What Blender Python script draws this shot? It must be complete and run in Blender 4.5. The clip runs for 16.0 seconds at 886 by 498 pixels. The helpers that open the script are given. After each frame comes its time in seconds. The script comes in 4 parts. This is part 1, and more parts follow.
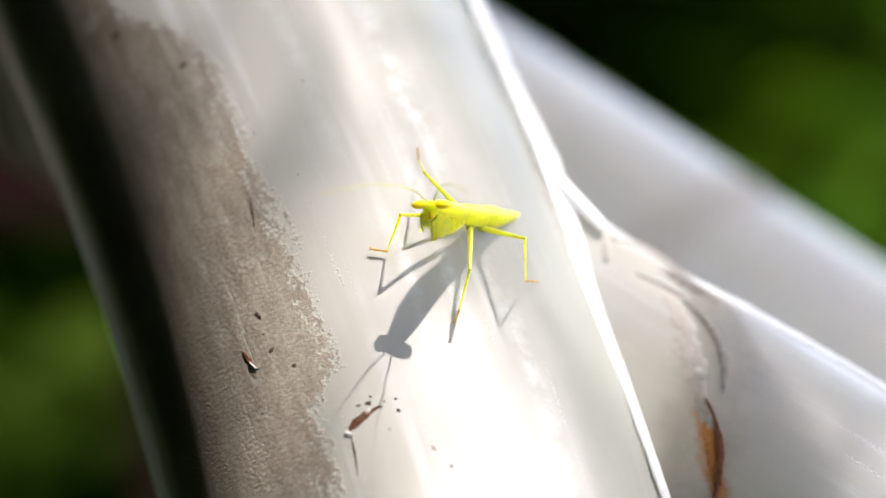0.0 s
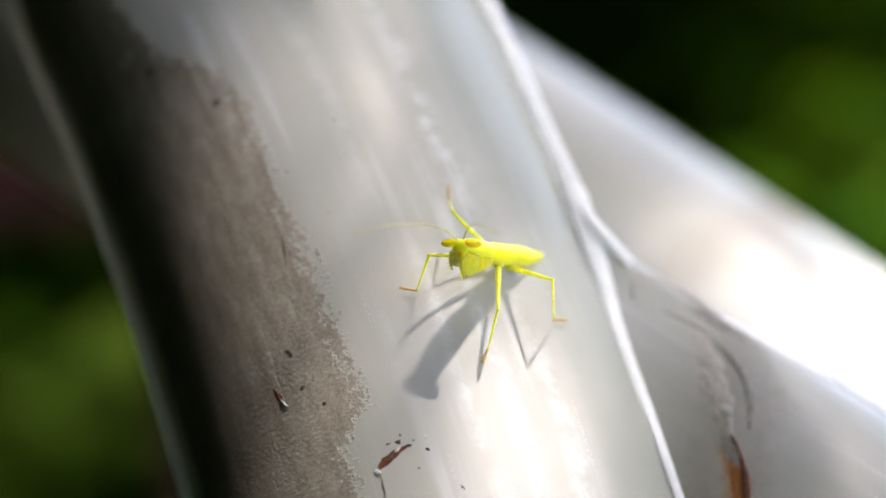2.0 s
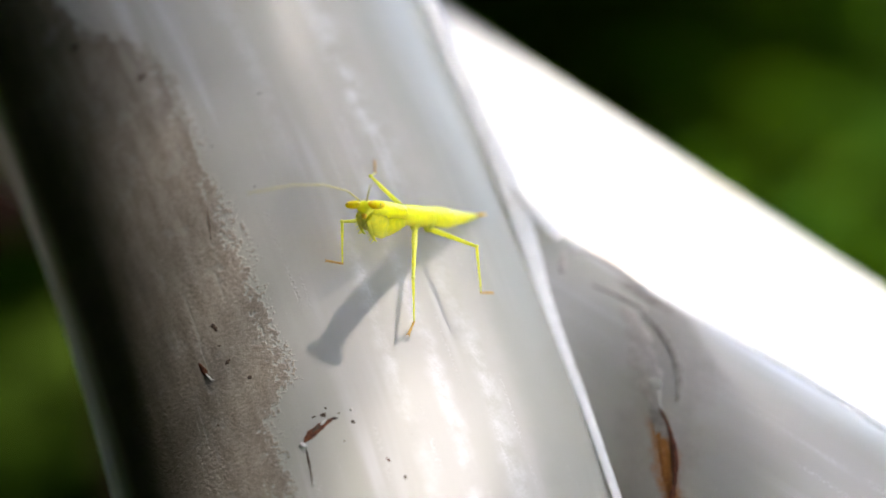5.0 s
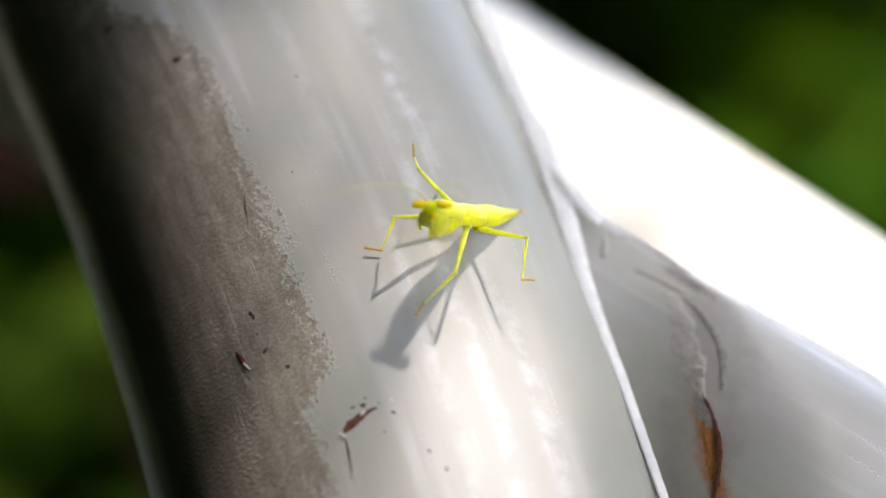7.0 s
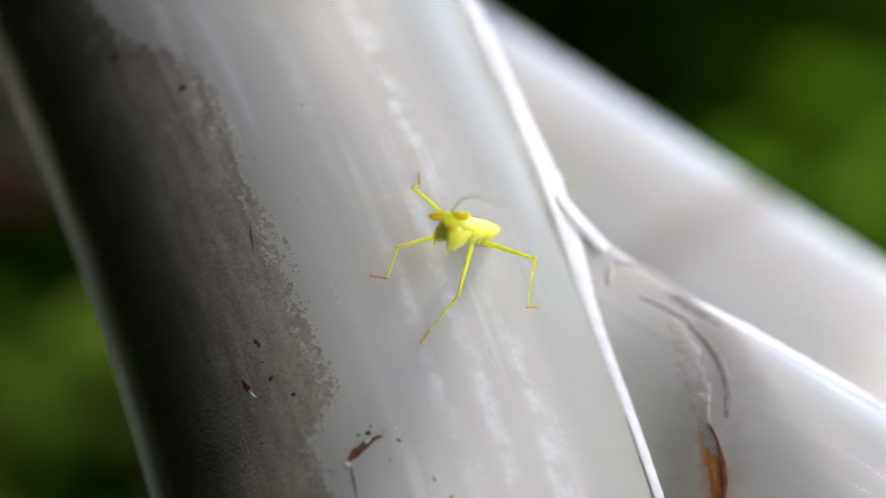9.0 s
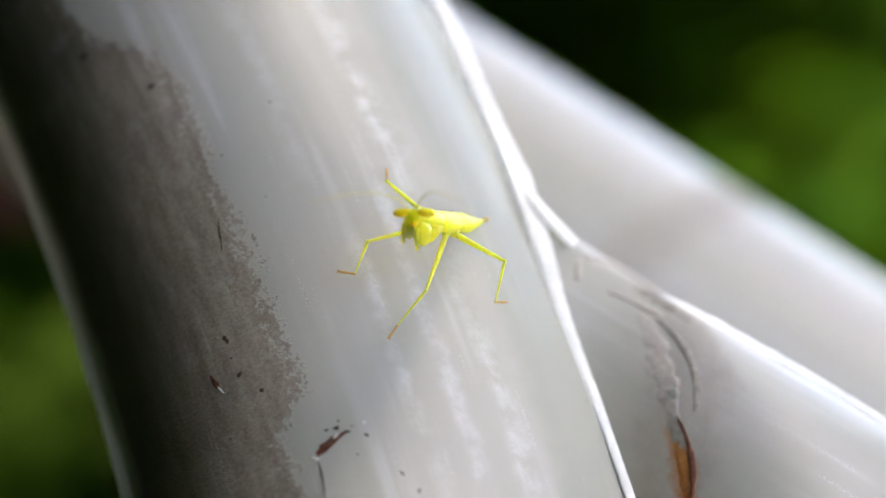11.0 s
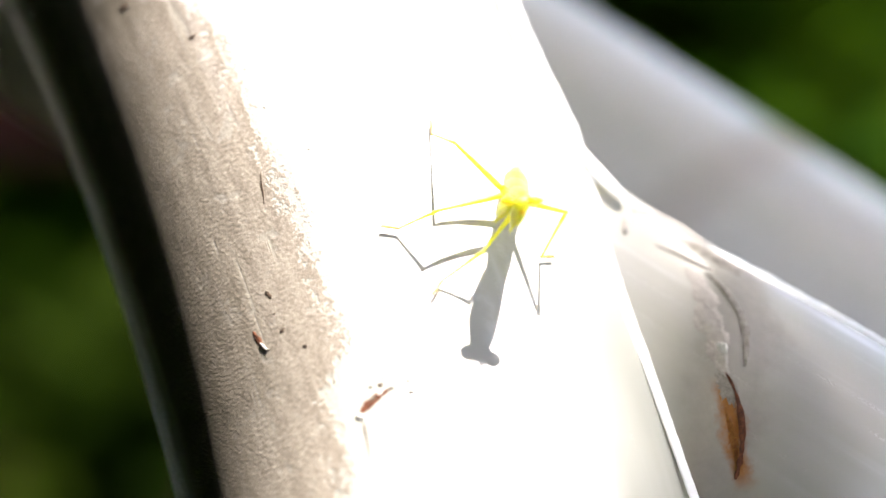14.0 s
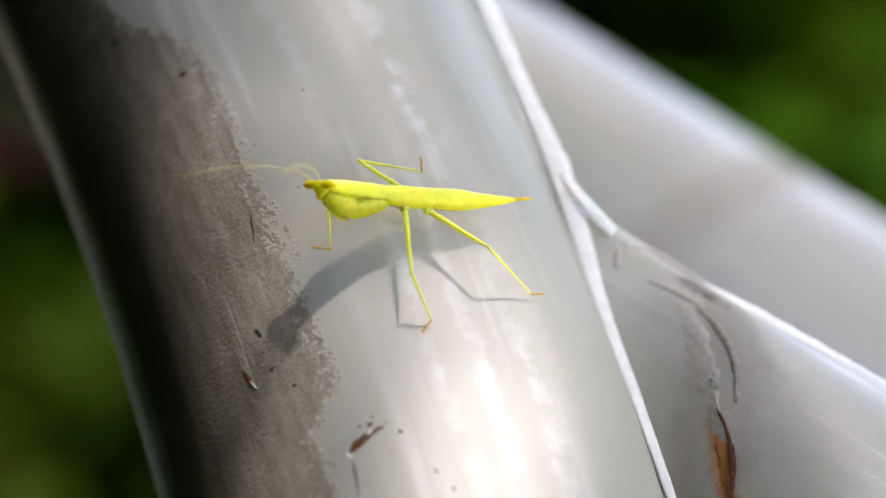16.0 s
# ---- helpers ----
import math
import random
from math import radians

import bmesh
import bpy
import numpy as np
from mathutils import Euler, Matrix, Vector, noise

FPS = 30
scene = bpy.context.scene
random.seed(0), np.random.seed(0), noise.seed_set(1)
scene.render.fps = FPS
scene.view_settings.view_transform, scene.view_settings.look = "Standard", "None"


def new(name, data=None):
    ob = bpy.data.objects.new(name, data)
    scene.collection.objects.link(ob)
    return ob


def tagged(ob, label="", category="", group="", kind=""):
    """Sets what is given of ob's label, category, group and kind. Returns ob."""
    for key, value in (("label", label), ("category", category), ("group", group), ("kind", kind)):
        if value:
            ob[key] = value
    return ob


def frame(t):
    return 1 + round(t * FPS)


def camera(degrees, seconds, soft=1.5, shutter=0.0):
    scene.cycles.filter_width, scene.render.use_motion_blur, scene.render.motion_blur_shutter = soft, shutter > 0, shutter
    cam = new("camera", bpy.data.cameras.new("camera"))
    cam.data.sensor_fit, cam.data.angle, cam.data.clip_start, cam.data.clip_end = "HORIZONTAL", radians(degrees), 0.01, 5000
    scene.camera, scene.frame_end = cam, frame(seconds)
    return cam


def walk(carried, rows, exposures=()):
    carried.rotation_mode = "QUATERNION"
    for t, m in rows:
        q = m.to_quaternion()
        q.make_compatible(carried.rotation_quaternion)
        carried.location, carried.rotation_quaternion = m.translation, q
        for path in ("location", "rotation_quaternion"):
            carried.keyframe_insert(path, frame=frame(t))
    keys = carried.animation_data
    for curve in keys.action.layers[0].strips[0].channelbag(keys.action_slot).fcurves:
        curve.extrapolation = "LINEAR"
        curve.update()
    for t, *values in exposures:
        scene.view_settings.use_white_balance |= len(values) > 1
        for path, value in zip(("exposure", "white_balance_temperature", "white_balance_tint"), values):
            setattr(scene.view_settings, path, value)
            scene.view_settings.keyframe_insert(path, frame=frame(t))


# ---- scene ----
# The frame's own axes: along, up, and out towards the open side; lengths in millimetres.
PITCH = radians(12)
ORIGIN = Vector((0, 0, 0.75))
AX_U = Vector((1, 0, 0))
AX_V = Vector((0, math.sin(PITCH), math.cos(PITCH)))
AX_W = Vector((0, -math.cos(PITCH), math.sin(PITCH)))
MM = 0.001


def F(u, v, w):
    return ORIGIN + MM * (u * AX_U + v * AX_V + w * AX_W)


def G(u, v, w):
    return u * AX_U + v * AX_V + w * AX_W


def held(tu, tv, tw, up, right, roll):
    """A hand-held pose: its shift in millimetres from the rest place, and its small turns."""
    fw = G(right, up, -1).normalized()
    r = G(1, 0, right)
    r = (r - fw * r.dot(fw)).normalized()
    v = r.cross(fw)
    r, v = r * math.cos(roll) + v * math.sin(roll), v * math.cos(roll) - r * math.sin(roll)
    m = Matrix((r, v, -fw)).transposed().to_4x4()
    m.translation = F(tu, tv, 189.2 + tw)
    return m


cam = camera(20, 16.0)
cam.data.dof.use_dof = True
cam.data.dof.focus_distance = 0.187
cam.data.dof.aperture_fstop = 13.5
PATH = [
    (0.0, held(0.00, 0.00, 0.00, 0.0000, 0.0000, 0.0000)),
    (0.5, held(-0.02, 0.59, 0.45, -0.0009, -0.0020, 0.0016)),
    (1.0, held(0.11, 0.77, 0.20, 0.0043, -0.0090, 0.0029)),
    (1.5, held(-0.28, 1.87, 0.90, 0.0018, -0.0051, 0.0030)),
    (2.0, held(0.11, 3.28, 2.02, -0.0016, -0.0123, 0.0040)),
    (2.5, held(0.01, 2.87, 2.97, -0.0011, -0.0050, 0.0032)),
    (3.0, held(0.19, 2.42, 2.47, -0.0028, 0.0041, 0.0029)),
    (3.5, held(1.95, 3.14, 2.06, -0.0103, -0.0018, -0.0006)),
    (3.7, held(1.05, 2.37, 1.59, -0.0133, 0.0048, 0.0003)),
    (5.8, held(2.70, 0.80, 0.86, 0.0068, 0.0079, -0.0017)),
    (6.0, held(2.04, 3.36, -0.22, -0.0102, 0.0144, -0.0009)),
    (6.5, held(1.15, 2.88, -1.08, -0.0068, -0.0022, -0.0022)),
    (7.0, held(0.77, 2.99, -2.05, -0.0165, -0.0023, -0.0016)),
    (7.5, held(1.02, 2.97, -1.96, -0.0080, -0.0089, -0.0008)),
    (8.0, held(2.07, 3.95, -1.57, -0.0092, -0.0100, -0.0024)),
    (8.5, held(1.56, 3.44, -1.75, -0.0037, -0.0050, -0.0020)),
    (9.0, held(1.22, 3.77, -1.65, -0.0095, -0.0067, -0.0023)),
    (9.5, held(1.57, 4.10, -1.53, -0.0104, -0.0047, -0.0010)),
    (9.7, held(3.73, 1.77, -0.06, 0.0014, -0.0122, -0.0093)),
    (11.8, held(2.54, 4.14, -2.15, -0.0232, 0.0002, -0.0062)),
    (12.0, held(3.87, 5.35, -2.16, -0.0323, -0.0110, -0.0077)),
    (12.5, held(3.67, 4.45, -2.54, -0.0308, -0.0104, -0.0096)),
    (13.0, held(3.00, 4.29, -3.59, -0.0240, -0.0175, -0.0106)),
    (13.5, held(3.80, 5.23, -3.40, -0.0322, -0.0281, -0.0102)),
    (14.0, held(3.21, 3.81, -3.94, -0.0300, -0.0227, -0.0098)),
    (14.5, held(4.09, 4.25, -4.06, -0.0333, -0.0168, -0.0100)),
    (15.0, held(4.18, 4.25, -4.33, -0.0231, -0.0163, -0.0088)),
    (15.5, held(3.10, 4.56, -4.62, -0.0196, -0.0181, -0.0106)),
    (16.0, held(4.62, 6.25, -4.08, -0.0281, -0.0261, -0.0118)),
]
EXPOSURE, KELVIN = 2.75, 6700
walk(cam, PATH, exposures=[(t, EXPOSURE + more, KELVIN, 11) for t, more in ((0.0, 0.05), (3.5, 0.0), (8.0, -0.05), (9.0, 0.25), (12.0, 0.35), (13.5, -0.15), (16.0, 0.05))])

# daylight: a high sun, slightly to one side and behind, and a clear sky
SUN = G(0.276, 1.0, 0.164).normalized()
world = bpy.data.worlds.new("world")
scene.world = world
world.use_nodes = True
wn = world.node_tree.nodes
sky = wn.new("ShaderNodeTexSky")
sky.sky_type, sky.sun_disc = "NISHITA", False
sky.dust_density = 4.5
sky.sun_elevation = math.asin(SUN.z)
sky.sun_rotation = math.atan2(SUN.x, SUN.y)
wn["Background"].inputs["Strength"].default_value = 0.125
world.node_tree.links.new(sky.outputs[0], wn["Background"].inputs[0])
sun = new("sun", bpy.data.lights.new("sun", "SUN"))
sun.data.energy, sun.data.angle, sun.data.color = 3.1, radians(0.53), (1, 0.95, 0.90)
sun.rotation_mode = "QUATERNION"
sun.rotation_quaternion = SUN.to_track_quat("Z", "Y")


# ---- materials ----
class Mat:
    """A small help to wire node materials."""

    def __init__(self, name):
        self.m = bpy.data.materials.new(name)
        self.m.use_nodes = True
        self.t = self.m.node_tree
        self.b = self.t.nodes["Principled BSDF"]

    def node(self, kind, **given):
        n = self.t.nodes.new("ShaderNode" + kind)
        for k, v in given.items():
            n.inputs[k.replace("_", " ")].default_value = v
        return n

    def link(self, a, b):
        self.t.links.new(a, b)

    def noise(self, coord, scale, detail=4.0, rough=0.55):
        n = self.node("TexNoise", Scale=scale, Detail=detail, Roughness=rough)
        self.link(coord, n.inputs["Vector"])
        return n.outputs["Fac"]

    def ramp(self, fac, lo, hi, a=0.0, b=1.0):
        n = self.node("MapRange")
        n.interpolation_type = "SMOOTHSTEP"
        for k, v in zip(("From Min", "From Max", "To Min", "To Max"), (lo, hi, a, b)):
            n.inputs[k].default_value = v
        self.link(fac, n.inputs["Value"])
        return n.outputs["Result"]

    def math(self, op, a, b=None, c=None):
        n = self.t.nodes.new("ShaderNodeMath")
        n.operation = op
        for i, x in enumerate((a, b, c)):
            if x is None:
                continue
            if isinstance(x, (int, float)):
                n.inputs[i].default_value = x
            else:
                self.link(x, n.inputs[i])
        return n.outputs[0]

    def mix(self, fac, a, b):
        n = self.t.nodes.new("ShaderNodeMix")
        n.data_type = "RGBA"
        for i, x in ((0, fac), (6, a), (7, b)):
            if isinstance(x, (int, float)):
                n.inputs[i].default_value = x
            elif isinstance(x, tuple):
                n.inputs[i].default_value = (*x, 1)
            else:
                self.link(x, n.inputs[i])
        return n.outputs[2]

    def bump(self, height, strength, distance, after=None):
        n = self.node("Bump", Strength=strength, Distance=distance)
        self.link(height, n.inputs["Height"])
        if after:
            self.link(after, n.inputs["Normal"])
        return n.outputs["Normal"]

    def set(self, **given):
        for k, v in given.items():
            s = self.b.inputs[k.replace("_", " ")]
            if isinstance(v, (int, float)):
                s.default_value = v
            elif isinstance(v, tuple):
                s.default_value = (*v, 1)[:len(s.default_value)]
            else:
                self.link(v, s)
        return self


def paint(name, dirty):
    """Aged off-white gloss paint on steel; the coordinates run round (x) and down (y) the tube, in metres."""
    k = Mat(name)
    uv = k.node("UVMap").outputs[0]
    along = k.node("Mapping", Scale=(1, 0.05, 1), Rotation=(0, 0, 0.02))
    k.link(uv, along.inputs["Vector"])
    streak = k.noise(along.outputs[0], 420, 3, 0.5)
    broad = k.noise(along.outputs[0], 130, 3, 0.5)
    grain = k.noise(uv, 2600, 4, 0.6)
    cloud = k.noise(uv, 90, 4, 0.55)
    col = k.mix(k.ramp(broad, 0.3, 0.7), (0.45, 0.447, 0.395), (0.52, 0.505, 0.49))
    col = k.mix(k.ramp(cloud, 0.45, 0.75, 0, 0.35), col, (0.56, 0.545, 0.53))
    # lighter streaks that paint in reflections of the gloss
    glare_streaks = k.math("MULTIPLY", k.ramp(streak, 0.52, 0.72), k.ramp(k.noise(uv, 60, 2, 0.5), 0.4, 0.65))
    col = k.mix(k.math("MULTIPLY", glare_streaks, 0.75), col, (0.70, 0.69, 0.71))
    rough = k.ramp(cloud, 0.3, 0.75, 0.42, 0.55)
    relief = k.math("ADD", k.math("MULTIPLY", streak, 0.16), k.math("MULTIPLY", broad, 0.5))
    normal = k.bump(relief, 0.3, 0.0006)
    specks = k.ramp(k.noise(uv, 1500, 2, 0.5), 0.75, 0.80)
    col = k.mix(k.math("MULTIPLY", specks, 0.3), col, (0.30, 0.25, 0.20))
    # narrow rows of crinkled paint that glint
    rows_of = k.math("MULTIPLY", k.ramp(k.noise(along.outputs[0], 1000, 1, 0.5), 0.58, 0.72), k.ramp(k.noise(uv, 130, 3, 0.6), 0.42, 0.65))
    crinkle = k.noise(uv, 4200, 2, 0.5)
    normal = k.bump(k.math("MULTIPLY", rows_of, k.math("SUBTRACT", crinkle, 0.5)), 0.35, 0.0004, normal)
    # glints put into the colour as white specks on the crinkle's peaks
    glint_specks = k.math("MULTIPLY", rows_of, k.ramp(crinkle, 0.48, 0.60))
    col = k.mix(k.math("MULTIPLY", glint_specks, 0.4), col, (0.84, 0.84, 0.86))
    sep = k.node("SeparateXYZ")
    k.link(uv, sep.inputs[0])
    coat = 0.6
    if dirty:
        # pale bands down the tube, colour standing in for its glossy reflections
        round_at = k.math("MULTIPLY", sep.outputs[0], math.degrees(1 / R))
        waver = k.math("MULTIPLY_ADD", k.noise(uv, 45, 5, 0.7), 16, -8)
        broken = k.math("MULTIPLY", k.ramp(k.noise(uv, 260, 5, 0.7), 0.36, 0.62), k.ramp(crinkle, 0.25, 0.6, 0.6, 1.0))
        for at, wide, low, high, much in ((-35, 6.5, -40, 6, 0.85), (-27, 3.0, 4, 40, 0.7), (-18, 3.0, 10, 40, 0.5), (-38, 4.5, 8, 40, 0.55), (-12, 4.0, -40, 2, 0.45)):
            off = k.math("ABSOLUTE", k.math("SUBTRACT", k.math("ADD", round_at, waver), at))
            band = k.math("MULTIPLY", k.ramp(off, 0.0, wide, 1.0, 0.0), k.math("MULTIPLY", broken, k.ramp(streak, 0.34, 0.6, 0.4, 1.0)))
            down = k.math("MULTIPLY", sep.outputs[1], 1000)
            band = k.math("MULTIPLY", band, k.math("MULTIPLY", k.ramp(down, low - 4, low + 4), k.ramp(down, high - 5, high + 5, 1.0, 0.0)))
            col = k.mix(k.math("MULTIPLY", band, much), col, (0.80, 0.80, 0.83))
        # a dull green tinge on the right side, with that side's shade painted in
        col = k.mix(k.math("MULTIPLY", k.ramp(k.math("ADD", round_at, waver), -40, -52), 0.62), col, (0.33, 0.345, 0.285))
    if not dirty:
        # grime gathered beside the bead of weld
        curve = k.t.nodes.new("ShaderNodeFloatCurve")
        pts = curve.mapping.curves[0].points
        rows = [(g, a) for a, g in reversed(BEAD[4:])]
        while len(pts) < len(rows):
            pts.new(0.5, 0.5)
        for p, (g, a) in zip(pts, rows):
            p.location = ((g + 90) / 180, (a + 10) / 30)
        curve.mapping.update()
        k.link(k.math("MULTIPLY_ADD", sep.outputs[0], math.degrees(1 / 0.0155) / 180, 0.5), curve.inputs["Value"])
        bead_at = k.math("MULTIPLY_ADD", curve.outputs[0], 30, -10)
        off = k.math("SUBTRACT", k.math("MULTIPLY", sep.outputs[1], 1000), bead_at)
        off = k.math("ADD", off, k.math("MULTIPLY_ADD", k.noise(uv, 380, 4, 0.6), 5, -2.5))
        near = k.math("MULTIPLY", k.ramp(off, -4.5, -1.5), k.ramp(off, 1.8, 4.0, 1.0, 0.0))
        inner = k.ramp(off, 0.5, -2.5)
        grime = k.mix(k.noise(uv, 900, 5, 0.7), (0.22, 0.19, 0.17), (0.50, 0.45, 0.41))
        col = k.mix(k.math("MULTIPLY", near, 0.5), col, grime)
        col = k.mix(k.math("MULTIPLY", inner, 0.12), col, (0.36, 0.35, 0.25))
        rough = k.math("MULTIPLY_ADD", near, 0.25, rough)
        coat = k.math("MULTIPLY_ADD", near, -0.5, 0.6)
        # rust that has run and soaked into the paint
        px = k.math("SUBTRACT", k.math("MULTIPLY", sep.outputs[0], 1000), 4.6)
        py = k.math("SUBTRACT", k.math("MULTIPLY", sep.outputs[1], 1000), 8.2)
        length = k.math("ADD", k.math("MULTIPLY", px, -0.719), k.math("MULTIPLY", py, 0.695))
        across = k.math("ADD", k.math("MULTIPLY", px, 0.695), k.math("MULTIPLY", py, 0.719))
        across = k.math("ADD", across, k.math("MULTIPLY_ADD", k.noise(uv, 420, 5, 0.65), 2.6, -1.3))
        stain = k.math("MULTIPLY", k.ramp(k.math("ABSOLUTE", length), 2.4, 4.4, 1.0, 0.0), k.ramp(k.math("ABSOLUTE", across), 0.1, 1.15, 1.0, 0.0))
        orange = k.mix(k.noise(uv, 1300, 5, 0.7), (0.24, 0.075, 0.015), (0.60, 0.27, 0.06))
        col = k.mix(k.math("MULTIPLY", stain, 0.95), col, orange)
        rough = k.math("MULTIPLY_ADD", stain, 0.4, rough)
        coat = k.math("MULTIPLY", coat, k.math("SUBTRACT", 1.0, stain))
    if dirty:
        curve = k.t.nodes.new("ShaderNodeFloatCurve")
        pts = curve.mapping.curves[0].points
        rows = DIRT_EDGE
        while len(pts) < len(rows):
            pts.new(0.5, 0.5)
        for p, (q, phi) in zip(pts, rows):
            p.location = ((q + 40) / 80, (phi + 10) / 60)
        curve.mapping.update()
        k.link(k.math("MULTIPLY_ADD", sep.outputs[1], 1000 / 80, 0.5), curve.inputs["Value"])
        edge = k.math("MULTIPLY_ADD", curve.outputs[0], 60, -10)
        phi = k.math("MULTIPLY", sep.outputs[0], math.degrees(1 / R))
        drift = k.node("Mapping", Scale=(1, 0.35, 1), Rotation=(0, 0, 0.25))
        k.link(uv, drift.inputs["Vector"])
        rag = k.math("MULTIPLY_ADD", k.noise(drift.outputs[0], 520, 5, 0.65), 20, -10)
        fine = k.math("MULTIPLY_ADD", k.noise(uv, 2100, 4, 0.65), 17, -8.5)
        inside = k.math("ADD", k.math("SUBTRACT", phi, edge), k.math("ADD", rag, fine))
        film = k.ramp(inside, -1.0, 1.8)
        # darkens the film towards the flank: the tube's shade put into the colour
        flank_shade = k.ramp(inside, 5.0, 46.0)
        # the painted shade takes in the upper end as well
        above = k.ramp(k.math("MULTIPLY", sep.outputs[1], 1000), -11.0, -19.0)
        flank_shade = k.math("MAXIMUM", flank_shade, k.math("MULTIPLY", k.math("MULTIPLY", above, film), 0.8))
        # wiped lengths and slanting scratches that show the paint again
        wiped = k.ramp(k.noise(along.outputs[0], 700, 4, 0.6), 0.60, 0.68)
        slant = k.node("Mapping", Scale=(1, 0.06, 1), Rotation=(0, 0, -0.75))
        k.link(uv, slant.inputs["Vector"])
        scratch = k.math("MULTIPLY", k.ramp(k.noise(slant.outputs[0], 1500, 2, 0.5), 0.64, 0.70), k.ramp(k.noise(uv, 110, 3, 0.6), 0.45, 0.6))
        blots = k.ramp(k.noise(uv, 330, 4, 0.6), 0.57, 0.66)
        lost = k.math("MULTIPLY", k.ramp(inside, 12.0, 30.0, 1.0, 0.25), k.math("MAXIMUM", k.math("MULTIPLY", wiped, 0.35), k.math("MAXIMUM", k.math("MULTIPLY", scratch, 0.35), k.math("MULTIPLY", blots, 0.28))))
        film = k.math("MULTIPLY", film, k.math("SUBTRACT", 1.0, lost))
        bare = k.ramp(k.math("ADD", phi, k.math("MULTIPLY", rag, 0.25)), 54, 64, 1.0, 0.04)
        film, flank_shade = k.math("MULTIPLY", film, bare), k.math("MULTIPLY", flank_shade, bare)
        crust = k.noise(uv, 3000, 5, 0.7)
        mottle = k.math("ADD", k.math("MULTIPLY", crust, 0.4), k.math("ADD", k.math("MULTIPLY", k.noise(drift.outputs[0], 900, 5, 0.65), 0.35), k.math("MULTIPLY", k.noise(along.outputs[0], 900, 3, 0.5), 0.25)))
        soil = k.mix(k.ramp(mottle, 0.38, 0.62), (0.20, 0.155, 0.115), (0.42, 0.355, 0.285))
        shade_brown = k.mix(k.noise(uv, 260, 5, 0.65), (0.085, 0.074, 0.048), (0.20, 0.168, 0.12))
        soil = k.mix(k.math("MULTIPLY", flank_shade, 0.9), soil, shade_brown)
        col = k.mix(k.math("MULTIPLY_ADD", flank_shade, 0.12, k.math("MULTIPLY", film, 0.82)), col, soil)
        # the far edge, coloured pale and speckled in place of its grazing reflection
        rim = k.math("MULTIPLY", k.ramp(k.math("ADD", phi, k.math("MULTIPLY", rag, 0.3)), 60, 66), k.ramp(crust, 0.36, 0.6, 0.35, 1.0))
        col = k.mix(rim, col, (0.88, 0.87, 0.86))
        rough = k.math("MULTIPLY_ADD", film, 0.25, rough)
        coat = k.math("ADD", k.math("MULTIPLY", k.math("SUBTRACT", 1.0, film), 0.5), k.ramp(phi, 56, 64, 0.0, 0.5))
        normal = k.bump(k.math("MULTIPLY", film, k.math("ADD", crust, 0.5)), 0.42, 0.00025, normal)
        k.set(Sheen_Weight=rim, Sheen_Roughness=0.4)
    normal = k.bump(grain, 0.04, 0.0001, normal)
    k.set(Base_Color=col, Roughness=rough, Normal=normal, Coat_Weight=coat, Coat_Roughness=0.27, Coat_IOR=1.36, Specular_IOR_Level=0.3)
    k.link(normal, k.b.inputs["Coat Normal"])
    return k.m


def earthy(name, a, b, scale, rough=0.9, bump=0.5, depth=0.01):
    k = Mat(name)
    co = k.node("TexCoord").outputs["Object"]
    n1, n2 = k.noise(co, scale, 8, 0.65), k.noise(co, scale * 9, 4, 0.6)
    k.set(Base_Color=k.mix(k.ramp(k.math("MULTIPLY_ADD", n2, 0.4, k.math("MULTIPLY", n1, 0.6)), 0.35, 0.68), a, b), Roughness=rough, Normal=k.bump(k.math("ADD", n1, n2), bump, depth))
    return k.m


def paint_gloss(name):
    k = Mat(name)
    co = k.node("TexCoord").outputs["Object"]
    n = k.noise(co, 900, 4, 0.6)
    k.set(Base_Color=k.mix(n, (0.88, 0.89, 0.90), (0.95, 0.95, 0.96)), Roughness=k.ramp(n, 0.3, 0.7, 0.2, 0.35), Coat_Weight=1.0, Coat_Roughness=0.3, Coat_IOR=1.5, Normal=k.bump(n, 0.3, 0.0002))
    return k.m


def leafy(name, a, b, c):
    """Leaves, each of its own green, that let some light through."""
    k = Mat(name)
    geo = k.t.nodes.new("ShaderNodeNewGeometry")
    rnd = geo.outputs["Random Per Island"]
    col = k.mix(k.ramp(rnd, 0.0, 0.7), a, b)
    col = k.mix(k.ramp(rnd, 0.8, 1.0), col, c)
    k.set(Base_Color=col, Roughness=0.8, Specular_IOR_Level=0.03)
    tr = k.node("BsdfTranslucent")
    k.link(col, tr.inputs["Color"])
    mixer = k.node("MixShader", Fac=0.35)
    k.link(k.b.outputs[0], mixer.inputs[1])
    k.link(tr.outputs[0], mixer.inputs[2])
    k.link(mixer.outputs[0], k.t.nodes["Material Output"].inputs["Surface"])
    return k.m


def chitin(name, a, b, rough=0.38, sub=0.9, scale=900, under=None):
    k = Mat(name)
    co = k.node("TexCoord").outputs["Object"]
    n = k.noise(co, scale, 4, 0.6)
    col = k.mix(k.ramp(n, 0.35, 0.68), a, b)
    if under:
        sep = k.node("SeparateXYZ")
        k.link(co, sep.inputs[0])
        low = k.math("MULTIPLY_ADD", n, 0.0003, sep.outputs[2])
        col = k.mix(k.ramp(low, -0.00045, -0.00020, 1.0, 0.0), col, under)
        col = k.mix(k.ramp(sep.outputs[0], -0.0066, -0.0073), col, (0.62, 0.30, 0.03))
    k.set(Base_Color=col, Roughness=rough, Subsurface_Weight=sub, Subsurface_Radius=(0.0022, 0.0021, 0.0003), Subsurface_Scale=1.0, Normal=k.bump(n, 0.15, 0.00008))
    return k.m


